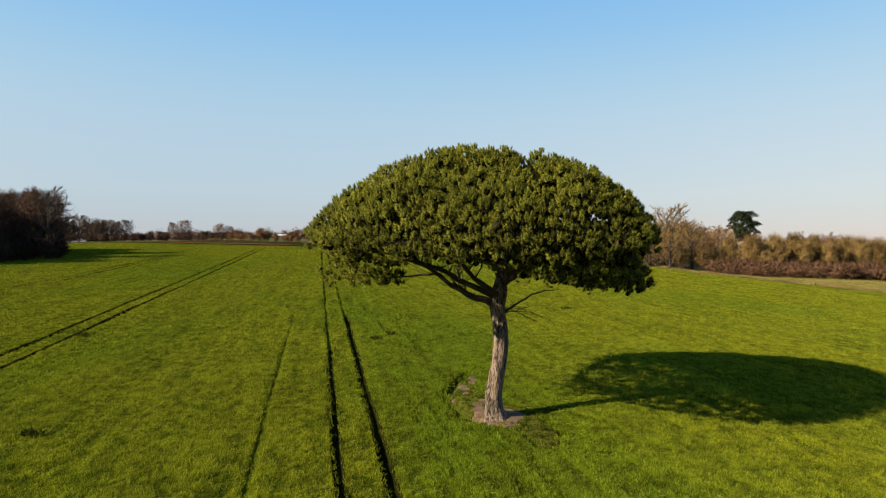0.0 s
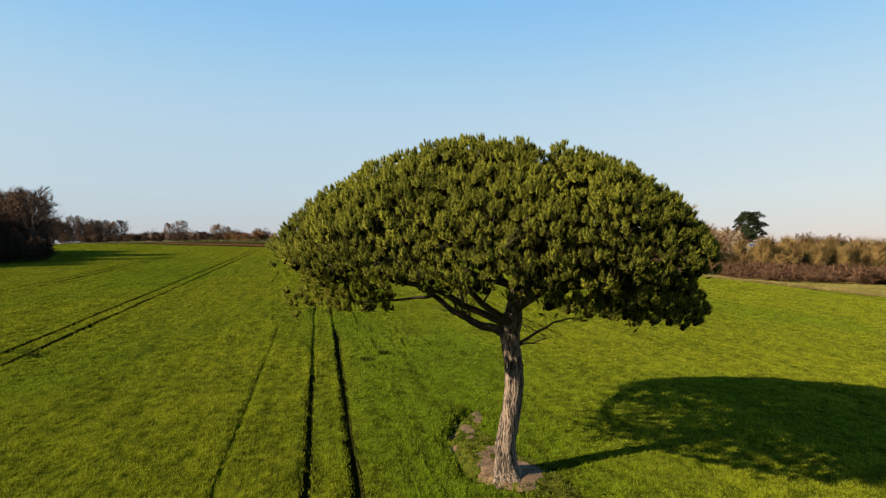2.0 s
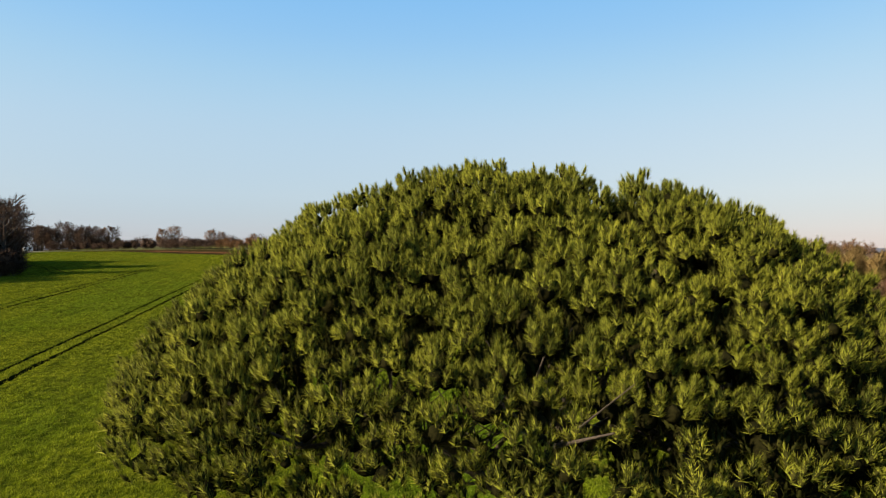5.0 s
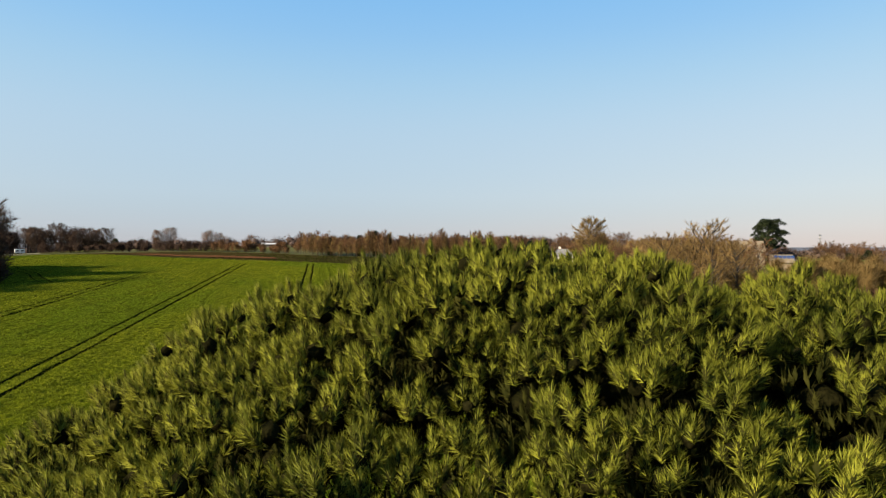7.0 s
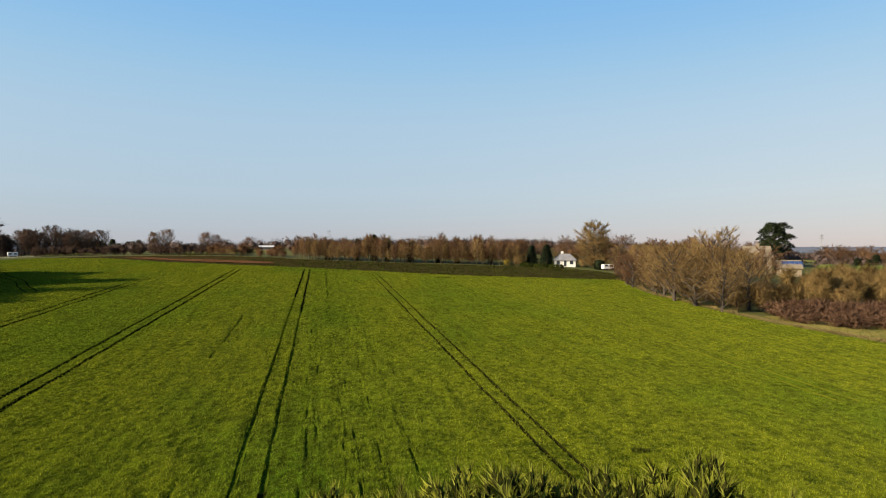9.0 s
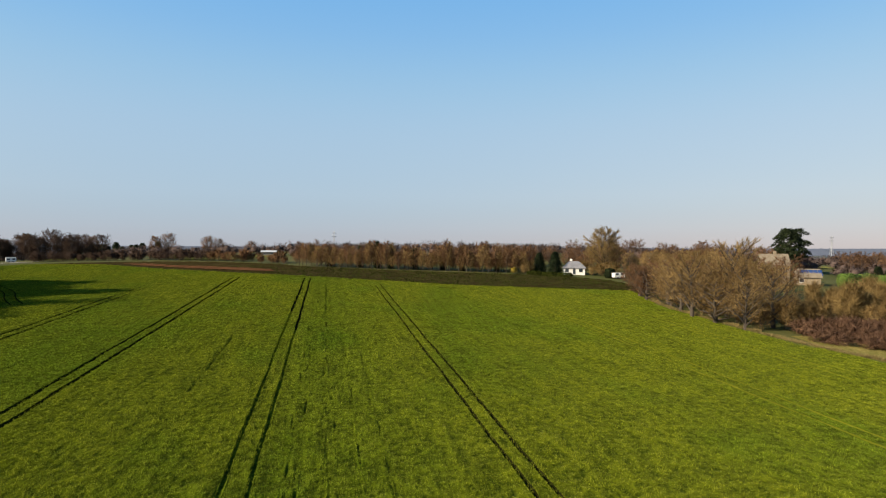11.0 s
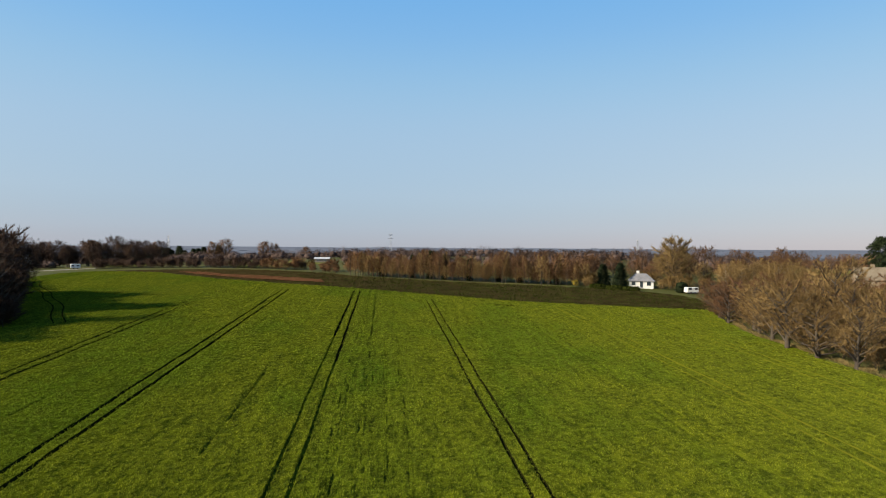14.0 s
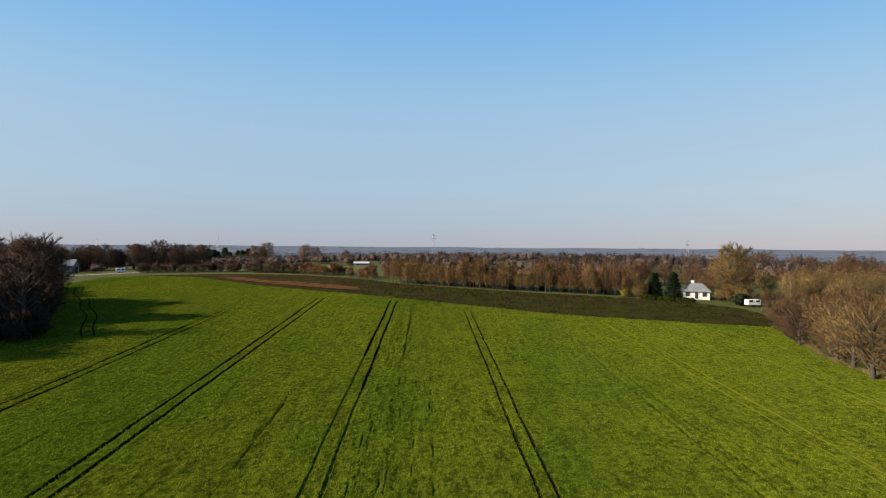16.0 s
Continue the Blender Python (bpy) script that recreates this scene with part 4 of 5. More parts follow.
SHRUBS = [grow(51, 3.6, 2.0, 0.07, 0.1, 6, 0.9, 18, 0.6, 0.04, stems=6, boughs=4, fill=700, low=0), grow(52, 4.6, 1.9, 0.07, 0.1, 6, 1.3, 18, 0.7, 0.04, stems=6, boughs=4, fill=700, low=0)]
SHRUBS_FAR = [grow(53, 3.6, 2.0, 0.07, 0.1, 5, 0.9, 12, 0.8, 0.075, stems=4, boughs=4, fill=600, low=0), grow(54, 4.4, 2.0, 0.07, 0.1, 5, 1.2, 12, 0.8, 0.075, stems=4, boughs=4, fill=600, low=0)]
BRAMBLES = [grow(61, 1.5, 1.7, 0.04, 0.1, 5, 0.4, 15, 0.5, 0.055, 0.25, stems=6, boughs=3, fill=500, low=-0.1)]
IVIED = [grow(33, 17, 6.2, 0.42, 0.06, 22, 0.75, 30, 0.85, 0.11, boughs=9, fill=16000, low=0.03)]
WILLOW = [grow(55, 5.2, 1.6, 0.06, 0.05, 9, 2.4, 14, 1.0, 0.036, stems=8, boughs=5, fill=250, low=0)]
SPREADING = [grow(34, 17, 7.0, 0.6, 0.12, 24, 0.75, 24, 0.8, 0.05, boughs=11, fill=1500, low=0.15)]
BIG_GOLD = grow(71, 17.5, 7.6, 0.5, 0.08, 32, 0.7, 56, 0.8, 0.045, 0.1, boughs=12, fill=15000, low=0.02)


def plant(kinds, wood, twig, spots, name, label, category="tree", group="", size=(0.85, 1.15)):
    """Sets copies of the kinds at the spots, turned and scaled at random."""
    rd = random.Random(len(spots) * 7 + len(name))
    models = []
    for me in kinds:
        models.append(recolour(me, wood, twig))
    for x, y, *s in spots:
        me = rd.choice(models)
        k = (s[0] if s else 1) * rd.uniform(*size)
        ob = thing(name, pose(x, y, gz(x, y) - 0.05, 0, 0, rd.uniform(0, 360) if category != "hedge" else (-18 if y > 225 else 3)) @ Matrix.Diagonal((k, k, k * rd.uniform(0.93, 1.08), 1)), label, category, group)
        link("trunk" if category == "tree" else "stem", me[0], wood, ob)
        link("crown" if category == "tree" else "crown", me[1], twig, ob)


def along(points, step, jitter, seed, rows=1, gap=3.0):
    """Spots along a line of points, in rows that step to the line's right."""
    rd, out = random.Random(seed), []
    for (x0, y0), (x1, y1) in zip(points, points[1:]):
        ln = math.hypot(x1 - x0, y1 - y0)
        nx, ny = (y1 - y0) / ln, -(x1 - x0) / ln
        for i in range(max(1, int(ln / step))):
            f = (i + rd.random() * 0.6) * step / ln
            for r in range(rows):
                out.append((x0 + (x1 - x0) * f + nx * r * gap + rd.uniform(-jitter, jitter), y0 + (y1 - y0) * f + ny * r * gap + rd.uniform(-jitter, jitter)))
    return out


# hedge of oaks on the edge of the field
plant(OAKS, M_WOOD_GREY, M_TWIG_TAN, along([(56, 167), (54, 150), (56, 138), (58.5, 134)], 5.0, 1.0, 3, 2, 7), "hedgerow_oak", "bare tan-twigged oak in the hedgerow", "tree", "hedgerow oaks")
plant(OAKS, M_WOOD_GREY, M_TWIG_TAN, [(56.5, 153, 1.32), (58, 147, 1.2)], "hedgerow_oak", "tall round-crowned bare oak over the hedgerow", "tree", "hedgerow oaks")
plant([OAKS[1], SHRUBS[1]], M_WOOD_GREY, M_TWIG_RED, along([(55, 194), (53, 183), (52, 170)], 4.0, 1.0, 5, 2, 5), "hedgerow_tree", "rounded russet-twigged small tree in the hedgerow", "tree", "hedgerow trees", (1.0, 1.3))
plant(SHRUBS, M_WOOD_GREY, M_TWIG_TAN, along([(51, 175), (50.5, 152), (53, 136), (64, 133)], 4.0, 1.0, 6, 1, 3), "hedge_shrub", "tangled tan leafless hedge shrub", "shrub", "hedge shrubs")
plant(BRAMBLES, M_BRAMBLE, M_BRAMBLE, along([(58, 133), (68, 133.5), (95, 135.5), (150, 134)], 2.2, 0.7, 8, 2, 2.0), "bramble", "low purple-brown bramble thicket beside rough grass", "shrub", "bramble bank", (1.15, 1.7))
plant(BRAMBLES, M_BRAMBLE, M_BRAMBLE, along([(57.5, 125), (64, 119), (76, 118), (118, 118.5)], 2.5, 0.9, 28, 5, -3.0), "bramble", "low purple-brown bramble thicket beside rough grass", "shrub", "bramble bank", (1.0, 1.6))
plant(WILLOW, M_WOOD_GREY, M_TWIG_GOLD, along([(72, 142), (100, 145), (160, 144)], 3.4, 1.2, 9, 3, -4.5), "willow_shrub", "thicket of golden-twigged leafless willow", "shrub", "willow thicket", (1.0, 1.5))
plant(OAKS_FAR, M_WOOD_GREY, M_TWIG_RED, along([(66, 175), (78, 186), (92, 190)], 7, 2, 10, 2, -10), "garden_tree", "leafless garden tree beside the houses", "tree", "garden trees")
# large golden tree, with companions
plant([BIG_GOLD], M_WOOD_GREY, M_TWIG_GOLD, [(55, 247)], "golden_tree", "tall rounded leafless tree with golden twigs", "tree", size=(0.98, 1.0))
plant(TALL, M_WOOD_PALE, M_TWIG_TAN, [(68, 238, 0.6), (75, 244, 0.68), (82, 234, 0.58)], "pale_tree", "leafless tree with pale bare trunk", "tree")
# plantation beyond the ploughed strip
_rows = along([(-58, 264), (-20, 249), (6, 244), (27, 240)], 1.75, 0.7, 12, 3, -3.6)
plant(POLES, M_WOOD_GREY, M_TWIG_RED, _rows[::2], "plantation_tree", "slender russet leafless plantation tree", "tree", "plantation", (0.65, 1.15))
plant(POLES, M_WOOD_GREY, M_TWIG_TAN, _rows[1::2], "plantation_tree", "slender tan leafless plantation tree", "tree", "plantation", (0.6, 1.05))
# wood on the far side of the wheat
plant(TALL, M_WOOD_GREY, M_TWIG_GREY, along([(-103, 128), (-107, 143), (-124, 175), (-150, 204)], 5.6, 2, 14, 4, -8), "woodland_tree", "tall brown leafless woodland tree", "tree", "field-side wood", (0.85, 1.15))
plant(IVIED, M_WOOD_GREY, M_TWIG_GREY, [(-110.5, 166, 1.2), (-116, 169, 1.0), (-131, 186, 1.15), (-136, 190, 0.95)], "ivied_tree", "dark thickly twigged tree on the wood's edge", "tree", "wood edge trees", (0.97, 1.03))
plant(SPREADING, M_LIMB, M_TWIG_GREY, [(-98, 150, 1.05)], "edge_tree", "spreading bare grey tree at the wood's edge", "tree", size=(1, 1))
plant(SHRUBS_FAR, M_WOOD_GREY, M_TWIG_GREY, along([(-98, 124), (-101, 144), (-117, 174), (-145, 207), (-172, 236)], 2.6, 1, 15, 2, -3), "woodland_shrub", "dark leafless undergrowth at the wood's edge", "shrub", "wood edge", (0.9, 1.5))
plant(SHRUBS_FAR, M_WOOD_GREY, M_TWIG_GREY, [(-95.5, 146), (-95, 148.5), (-96, 151), (-97.5, 153), (-96.5, 149.5), (-101, 141), (-99.5, 144), (-100, 147), (-103, 150), (-103, 154), (-105, 157), (-107, 161), (-109, 164), (-112, 169)], "woodland_shrub", "dark leafless undergrowth at the wood's edge", "shrub", "wood edge", (1.0, 1.4))


def scatter(x0, x1, y0, y1, n, seed):
    rd = random.Random(seed)
    return [(rd.uniform(x0, x1), rd.uniform(y0, y1)) for _ in range(n)]


plant(OAKS_FAR, M_WOOD_GREY, M_TWIG_RED, scatter(62, 240, 262, 400, 48, 31), "copse_tree", "russet leafless tree in the copse behind the houses", "tree", "house copse", (0.75, 1.15))
plant(OAKS_FAR, M_WOOD_GREY, M_TWIG_TAN, scatter(60, 100, 200, 260, 14, 33), "copse_tree", "tan leafless tree in the copse beside the houses", "tree", "house copse", (0.6, 0.9))
plant(OAKS_FAR, M_WOOD_GREY, M_TWIG_GREY, scatter(-70, 55, 290, 420, 36, 37), "copse_tree", "grey-brown leafless tree behind the plantation", "tree", "plantation copse", (0.45, 0.75))
plant(OAKS_FAR, M_WOOD_GREY, M_TWIG_TAN, scatter(60, 112, 252, 300, 16, 41), "copse_tree", "tan leafless tree in the copse behind the bungalow", "tree", "house copse", (0.7, 1.0))
plant(OAKS_FAR, M_WOOD_GREY, M_TWIG_RED, scatter(0, 62, 254, 290, 18, 43), "copse_tree", "russet leafless tree in the copse behind the bungalow", "tree", "house copse", (0.6, 0.95))
plant(SHRUBS_FAR, M_WOOD_GREY, M_TWIG_TAN, scatter(46, 92, 236, 256, 16, 44) + scatter(26, 34, 240, 250, 5, 45), "garden_shrub", "tan leafless shrub in the garden", "shrub", "garden shrubs", (0.7, 1.1))
plant(SHRUBS, M_WOOD_GREY, M_TWIG_TAN, scatter(58, 74, 136, 152, 12, 47), "hedge_shrub", "tangled tan leafless hedge shrub", "shrub", "hedge shrubs")
plant([SHRUBS_FAR[0]], M_WOOD_GREY, M_YELLOW, [(22.5, 239.6, 0.6)], "flowering_shrub", "bright yellow flowering shrub before the plantation", "shrub", size=(1, 1))
# hedge and trees behind the field
plant(TALL, M_WOOD_GREY, M_TWIG_GREY, along([(-290, 320), (-200, 336), (-176, 336)], 5, 2.5, 16, 2, -9), "grove_tree", "brown leafless tree in the grove", "tree", "grove", (0.72, 0.95))
plant(SHRUBS_FAR, M_WOOD_GREY, M_TWIG_GREY, along([(-190, 303), (-163, 303), (-135, 303), (-104, 294)], 3.0, 1, 17, 2, -3), "field_hedge", "dark leafless hedge behind the field", "shrub", "field hedge", (0.75, 1.15))
plant(TALL, M_WOOD_GREY, M_TWIG_RED, [(-168, 376, 0.66), (-162, 379, 0.68), (-153, 413, 0.78), (-147, 416, 0.74), (-190, 352, 0.7), (-118, 392, 0.5)], "lone_tree", "round-crowned leafless tree in a hedge", "tree")
plant(SHRUBS_FAR, M_WOOD_GREY, M_TWIG_RED, along([(-104, 295), (-80, 284), (-62, 272)], 4.0, 2, 18, 2, -4), "thicket_shrub", "russet leafless shrub in a thicket", "shrub", "thicket", (0.7, 1.2))


def conifer(seed, height, width, dense=900):
    rng = np.random.RandomState(seed)
    V, F = [], []
    tube([(0, 0, -0.2), (0, 0, height * 0.5), (0, 0, height * 0.97)], [height * 0.022, height * 0.014, 0.02], 6, V, F)
    z = height * rng.uniform(0.04, 1.0, dense) ** 1.15
    rr = width * np.clip(1.06 - z / height, 0, 1) ** 0.62 * rng.uniform(0.35, 1.0, dense) * (0.85 + 0.15 * np.sin(z * 5))
    a = rng.uniform(0, 2 * math.pi, dense)
    b = np.stack([np.cos(a) * rr, np.sin(a) * rr, z], -1)
    k = 5
    bb = np.repeat(b, k, 0) + rng.normal(size=(dense * k, 3)) * 0.2
    dd = np.repeat(np.stack([np.cos(a), np.sin(a), -0.25 + 0 * a], -1), k, 0) + rng.normal(size=(dense * k, 3)) * 0.5
    v, f = sticks(bb, dd, rng.uniform(0.35, 0.75, dense * k), 0.14, rng)
    return np_mesh("wood", [tuple(p) for p in V], F), soft("needles", v, f, dd + np.array([0, 0, 0.5]))


def cedar(seed, height, width):
    """A broad old pine: trunk, boughs and rounded flat-bottomed clumps of needles."""
    rng = np.random.RandomState(seed)
    V, F, B, D = [], [], [], []
    tube([(0, 0, -0.2), (0.2, 0, height * 0.5), (0, 0, height * 0.95)], [0.5, 0.35, 0.08], 7, V, F)
    N = []
    for i in range(80):
        f = 0.30 + 0.66 * (i + rng.uniform()) / 80
        a = 2.4 * i + rng.uniform(-0.5, 0.5)
        ln = width * math.sqrt(max(0.05, 1 - ((f - 0.5) / 0.52) ** 2)) * rng.uniform(0.35, 0.95)
        c = np.array([math.cos(a) * ln, math.sin(a) * ln, height * f])
        tube([(0, 0, height * f - ln * 0.35), tuple(c)], [0.14, 0.04], 4, V, F)
        m = 170
        q = rng.normal(size=(m, 3))
        q /= np.linalg.norm(q, axis=1, keepdims=True)
        q[:, 2] = np.abs(q[:, 2]) * 0.75 - 0.15
        B.append(c + q * rng.uniform(0.4, 1.0, (m, 1)) * rng.uniform(1.4, 2.2))
        D.append(q + rng.normal(size=(m, 3)) * 0.4 + np.array([0, 0, 0.3]))
        N.append(q + np.array([0, 0, 0.2]) + rng.normal(size=(m, 3)) * 0.3)
    B, D = np.concatenate(B), np.concatenate(D)
    v, f = sticks(B, D, rng.uniform(0.35, 0.8, len(B)), 0.3, rng)
    return np_mesh("wood", [tuple(p) for p in V], F), soft("needles", v, f, np.concatenate(N))


plant([cedar(3, 18.6, 7.2)], M_LIMB, M_FIR, [(137, 276)], "dark_pine", "broad dark green pine behind the stone house", "tree", size=(1, 1))
def evergreen(seed, w, d, h):
    """Stems and foliage of a dense evergreen bush or hedge block."""
    rng = np.random.RandomState(seed)
    n = int(260 * (w * d + h * (w + d)) ** 0.9)
    q = rng.uniform(-1, 1, (n, 3))
    k = (np.abs(q) ** 3).sum(1, keepdims=True) ** (1 / 3)
    q = q / k * rng.uniform(0.75, 1.0, (n, 1))
    c = q * np.array([w / 2, d / 2, h / 2]) * (1 + 0.10 * np.sin(q[:, :1] * 9 + seed)) + np.array([0, 0, h / 2])
    v, f = sticks(c, q + rng.normal(size=(n, 3)) * 0.7 + np.array([0, 0, 0.4]), rng.uniform(0.2, 0.45, n), 0.16, rng)
    nor = q + rng.normal(size=(n, 3)) * 0.4 + np.array([0, 0, 0.3])
    V, F = [], []
    for i in range(5):
        x = (i / 4 - 0.5) * w * 0.8
        tube([(x, 0, -0.2), (x, 0, h * 0.8)], [0.08, 0.03], 4, V, F)
    return np_mesh("wood", [tuple(p) for p in V], F), soft("leaves", v, f, nor)


plant([evergreen(1, 7, 3.5, 4.2)], M_LIMB, M_HEDGE, [(124, 221), (130, 222), (136, 221), (142, 223)], "evergreen_hedge", "tall yellow-green evergreen hedge beside the annex", "hedge", "garden hedge", (0.9, 1.1))
plant([evergreen(2, 2.6, 2.4, 2.8)], M_LIMB, M_FIR, [(52.6, 229.5), (61.5, 224.5, 0.8)], "evergreen_bush", "dark rounded evergreen bush beside the caravan", "shrub")
plant([evergreen(3, 5, 1.2, 1.3)], M_LIMB, M_STUBBLE, [(29, 234.6), (33.8, 233), (38.6, 231.4)], "clipped_hedge", "low clipped dark hedge in front of the bungalow", "hedge", "bungalow hedge", (0.97, 1.03))
FIRS = [conifer(5, 9, 4.0, 1700), conifer(6, 7.5, 3.6, 1500)]
SLIM = [conifer(7, 8.5, 1.2, 500)]
plant(FIRS, M_LIMB, M_FIR, [(31.7, 243, 0.85), (36.8, 241, 0.75)], "fir_tree", "dense dark green fir beside the white house", "tree")
plant(SLIM, M_LIMB, M_FIR, [(-45, 262, 1.2), (-33, 257, 1.3), (-26, 254, 1.4), (-21, 254, 1.2), (-12, 250, 1.3), (5, 248, 1.1), (17, 245, 1.1), (-2, 250, 1.2)], "plantation_fir", "dark fir among the leafless plantation trees", "tree", "plantation firs", (0.7, 0.85))
plant([FIRS[0]], M_LIMB, M_FIR, [(x, y, 1.5) for x, y in scatter(-322, -262, 540, 580, 24, 71)], "hill_fir", "dark fir in a clump on the far hillside", "tree", "hill firs", (0.8, 1.2))
plant(FIRS, M_LIMB, M_FIR, [(176, 272, 0.9), (150, 245, 0.8), (156, 248, 0.7), (165, 240, 0.6)], "garden_fir", "dark conical garden conifer", "tree")

# ---- houses ----
def gable_bm(w, d, eave, ridge, over=0.4, thick=0.2, hip=0.0):
    """A roof over a w by d house, ridge along x."""
    bm = bmesh.new()
    x, y = w / 2 + over, d / 2 + over
    for lift in (0, thick):
        for p in ((-x, -y, eave), (x, -y, eave), (x, y, eave), (-x, y, eave), (-x + hip, 0, ridge), (x - hip, 0, ridge)):
            bm.verts.new((p[0], p[1], p[2] + lift))
    bm.verts.ensure_lookup_table()
    v = bm.verts
    for a in (0, 6):
        for f in ((0, 1, 5, 4), (2, 3, 4, 5), (1, 2, 5), (3, 0, 4)):
            if len(f) == 3 and not hip:
                continue
            bm.faces.new([v[a + i] for i in f])
    for a, b in ((0, 1), (1, 2), (2, 3), (3, 0)) if hip else ((0, 1), (2, 3), (1, 5), (5, 2), (3, 4), (4, 0)):
        bm.faces.new([v[a], v[b], v[6 + b], v[6 + a]])
    bmesh.ops.recalc_face_normals(bm, faces=bm.faces[:])
    return bm


def walls_bm(w, d, eave, ridge, gables=True):
    bm = bmesh.new()
    pts = [(-w / 2, -d / 2), (w / 2, -d / 2), (w / 2, d / 2), (-w / 2, d / 2)]
    lo = [bm.verts.new((x, y, -0.6)) for x, y in pts]
    hi = [bm.verts.new((x, y, eave)) for x, y in pts]
    for i in range(4):
        bm.faces.new((lo[i], lo[(i + 1) % 4], hi[(i + 1) % 4], hi[i]))
    if gables:
        for a, b, s in ((1, 2, 1), (3, 0, -1)):
            t = bm.verts.new((s * w / 2, 0, ridge - 0.05))
            bm.faces.new((hi[a], hi[b], t))
    else:
        bm.faces.new(hi)
    bmesh.ops.recalc_face_normals(bm, faces=bm.faces[:])
    return bm


def house(name, x, y, turn, w, d, eave, ridge, wall, roof, label, windows=(), hip=0.0, chimneys=((0.0, 0.0),), solar=False):
    ob = thing(name, pose(x, y, gz(x, y), 0, 0, turn), label, "house")
    part("wall", walls_bm(w, d, eave, ridge, not hip), wall, ob)
    rf = part("roof", gable_bm(w, d, eave - 0.12, ridge, hip=hip), roof, ob)
    for cx_, cy_ in chimneys:
        part("chimney", box_bm(cx_ - 0.45, cx_ + 0.45, cy_ - 0.3, cy_ + 0.3, ridge - 0.9, ridge + 1.0, 0.04), wall, ob)
    for wx, wz, ww, wh in windows:
        wi = part("window", box_bm(wx - ww / 2 - 0.08, wx + ww / 2 + 0.08, -d / 2 - 0.05, -d / 2 + 0.06, wz - 0.08, wz + wh + 0.08), M_WHITE, ob)
        part("pane", box_bm(wx - ww / 2, wx + ww / 2, -d / 2 - 0.075, -d / 2 - 0.055, wz, wz + wh), M_GLASS, wi)
    if solar:
        slope = math.atan2(ridge - eave, d / 2)
        for i in range(5):
            for j in range(2):
                m = Matrix.Translation((-1.6 + i * 1.25, -d / 4 + (j - 0.5) * 1.3 * math.cos(slope), (eave + ridge) / 2 + 0.28 + (j - 0.5) * 1.3 * math.sin(slope))) @ Euler((slope, 0, 0)).to_matrix().to_4x4()
                bm = box_bm(-0.58, 0.58, -0.6, 0.6, -0.02, 0.03)
                bm.transform(m)
                part("solar_panel", bm, M_SOLAR, ob, "dark blue solar panel")
    return ob


house("white_house", 43.5, 242, -12, 7.4, 5.6, 2.2, 4.3, M_WHITE, M_SLATE, "white rendered bungalow with hipped grey slate roof", ((-2.3, 0.8, 1.2, 1.2), (0.1, 0.1, 0.9, 2.0), (2.3, 0.8, 1.2, 1.2)), 2.4, ((-1.0, 0.5),))
house("stone_house", 105.5, 230, -14, 8.0, 7.0, 5.6, 9.1, M_STONE, M_TANROOF, "two-storey tan stone house with tan tiled roof", ((-2.4, 3.4, 1.0, 1.3), (2.0, 3.4, 1.0, 1.3), (-2.4, 0.8, 1.0, 1.4)), 0, ((0.5, 0.0),))
house("stone_annex", 113.5, 225, -18, 6.6, 5.6, 2.4, 4.9, M_STONE, M_TANROOF, "low stone annex with solar panels on its roof", ((-2, 0.9, 1.2, 1.2),), 0, (), True)
house("long_house", 172, 216, 5, 17, 8, 2.8, 6.0, M_STONE, M_SLATE, "long low house with pale grey roof", ((-5, 0.9, 1.2, 1.2), (0, 0.9, 1.2, 1.2), (5, 0.9, 1.2, 1.2)), 0, ((-7.5, 0.0),))

house("long_shed", -92, 340, 12, 7, 4, 1.5, 2.1, M_BARNWOOD, M_SHEET, "long low shed with a pale sheet roof among trees", ((-2, 0.5, 0.8, 0.7), (1.6, 0.5, 0.8, 0.7)), 0, ())


def barn():
    x, y = -236, 311
    ob = thing("barn", pose(x, y, gz(x, y), 0, 0, 22), "weathered board barn with grey corrugated roof", "barn")
    part("wall", walls_bm(12, 8.5, 4.2, 7.0), M_BARNWOOD, ob)
    part("roof", gable_bm(12, 8.5, 4.1, 7.1, 0.5, 0.12), M_TIN, ob)
    for i in range(11):
        part("board", box_bm(-5.9 + i * 1.08, -5.1 + i * 1.08, -4.32, -4.255, 0, 4.1), M_BARNWOOD, ob)
    # no opening in the wall: a dark slab stands for the doorway's shade
    part("door", box_bm(6.005, 6.08, -1.8, 1.8, 0, 3.4), M_LIMB, ob, "dark slab painting the shade of an open doorway")


barn()


def caravan(x, y, turn, w, d, h, label):
    ob = thing("caravan", pose(x, y, gz(x, y), 0, 0, turn), label, "caravan")
    part("body", box_bm(-w / 2, w / 2, -d / 2, d / 2, 0.45, h, 0.18), M_WHITE, ob)
    for sx in (-1, 1):
        bm = bmesh.new()
        bmesh.ops.create_cone(bm, cap_ends=True, segments=14, radius1=0.33, radius2=0.33, depth=0.22, matrix=pose(sx * w * 0.18, -d / 2 + 0.1, 0.33, 90, 0, 0))
        part("wheel", bm, M_LIMB, ob)
        part("window", box_bm(sx * w * 0.25 - 0.5, sx * w * 0.25 + 0.5, -d / 2 - 0.02, -d / 2 + 0.03, 1.3, 1.9), M_GLASS, ob)


caravan(54.8, 227.5, 12, 3.7, 2.0, 1.95, "white caravan parked beside the golden tree")
caravan(-200, 306, 40, 4.0, 2.1, 2.4, "white caravan parked near the barn")

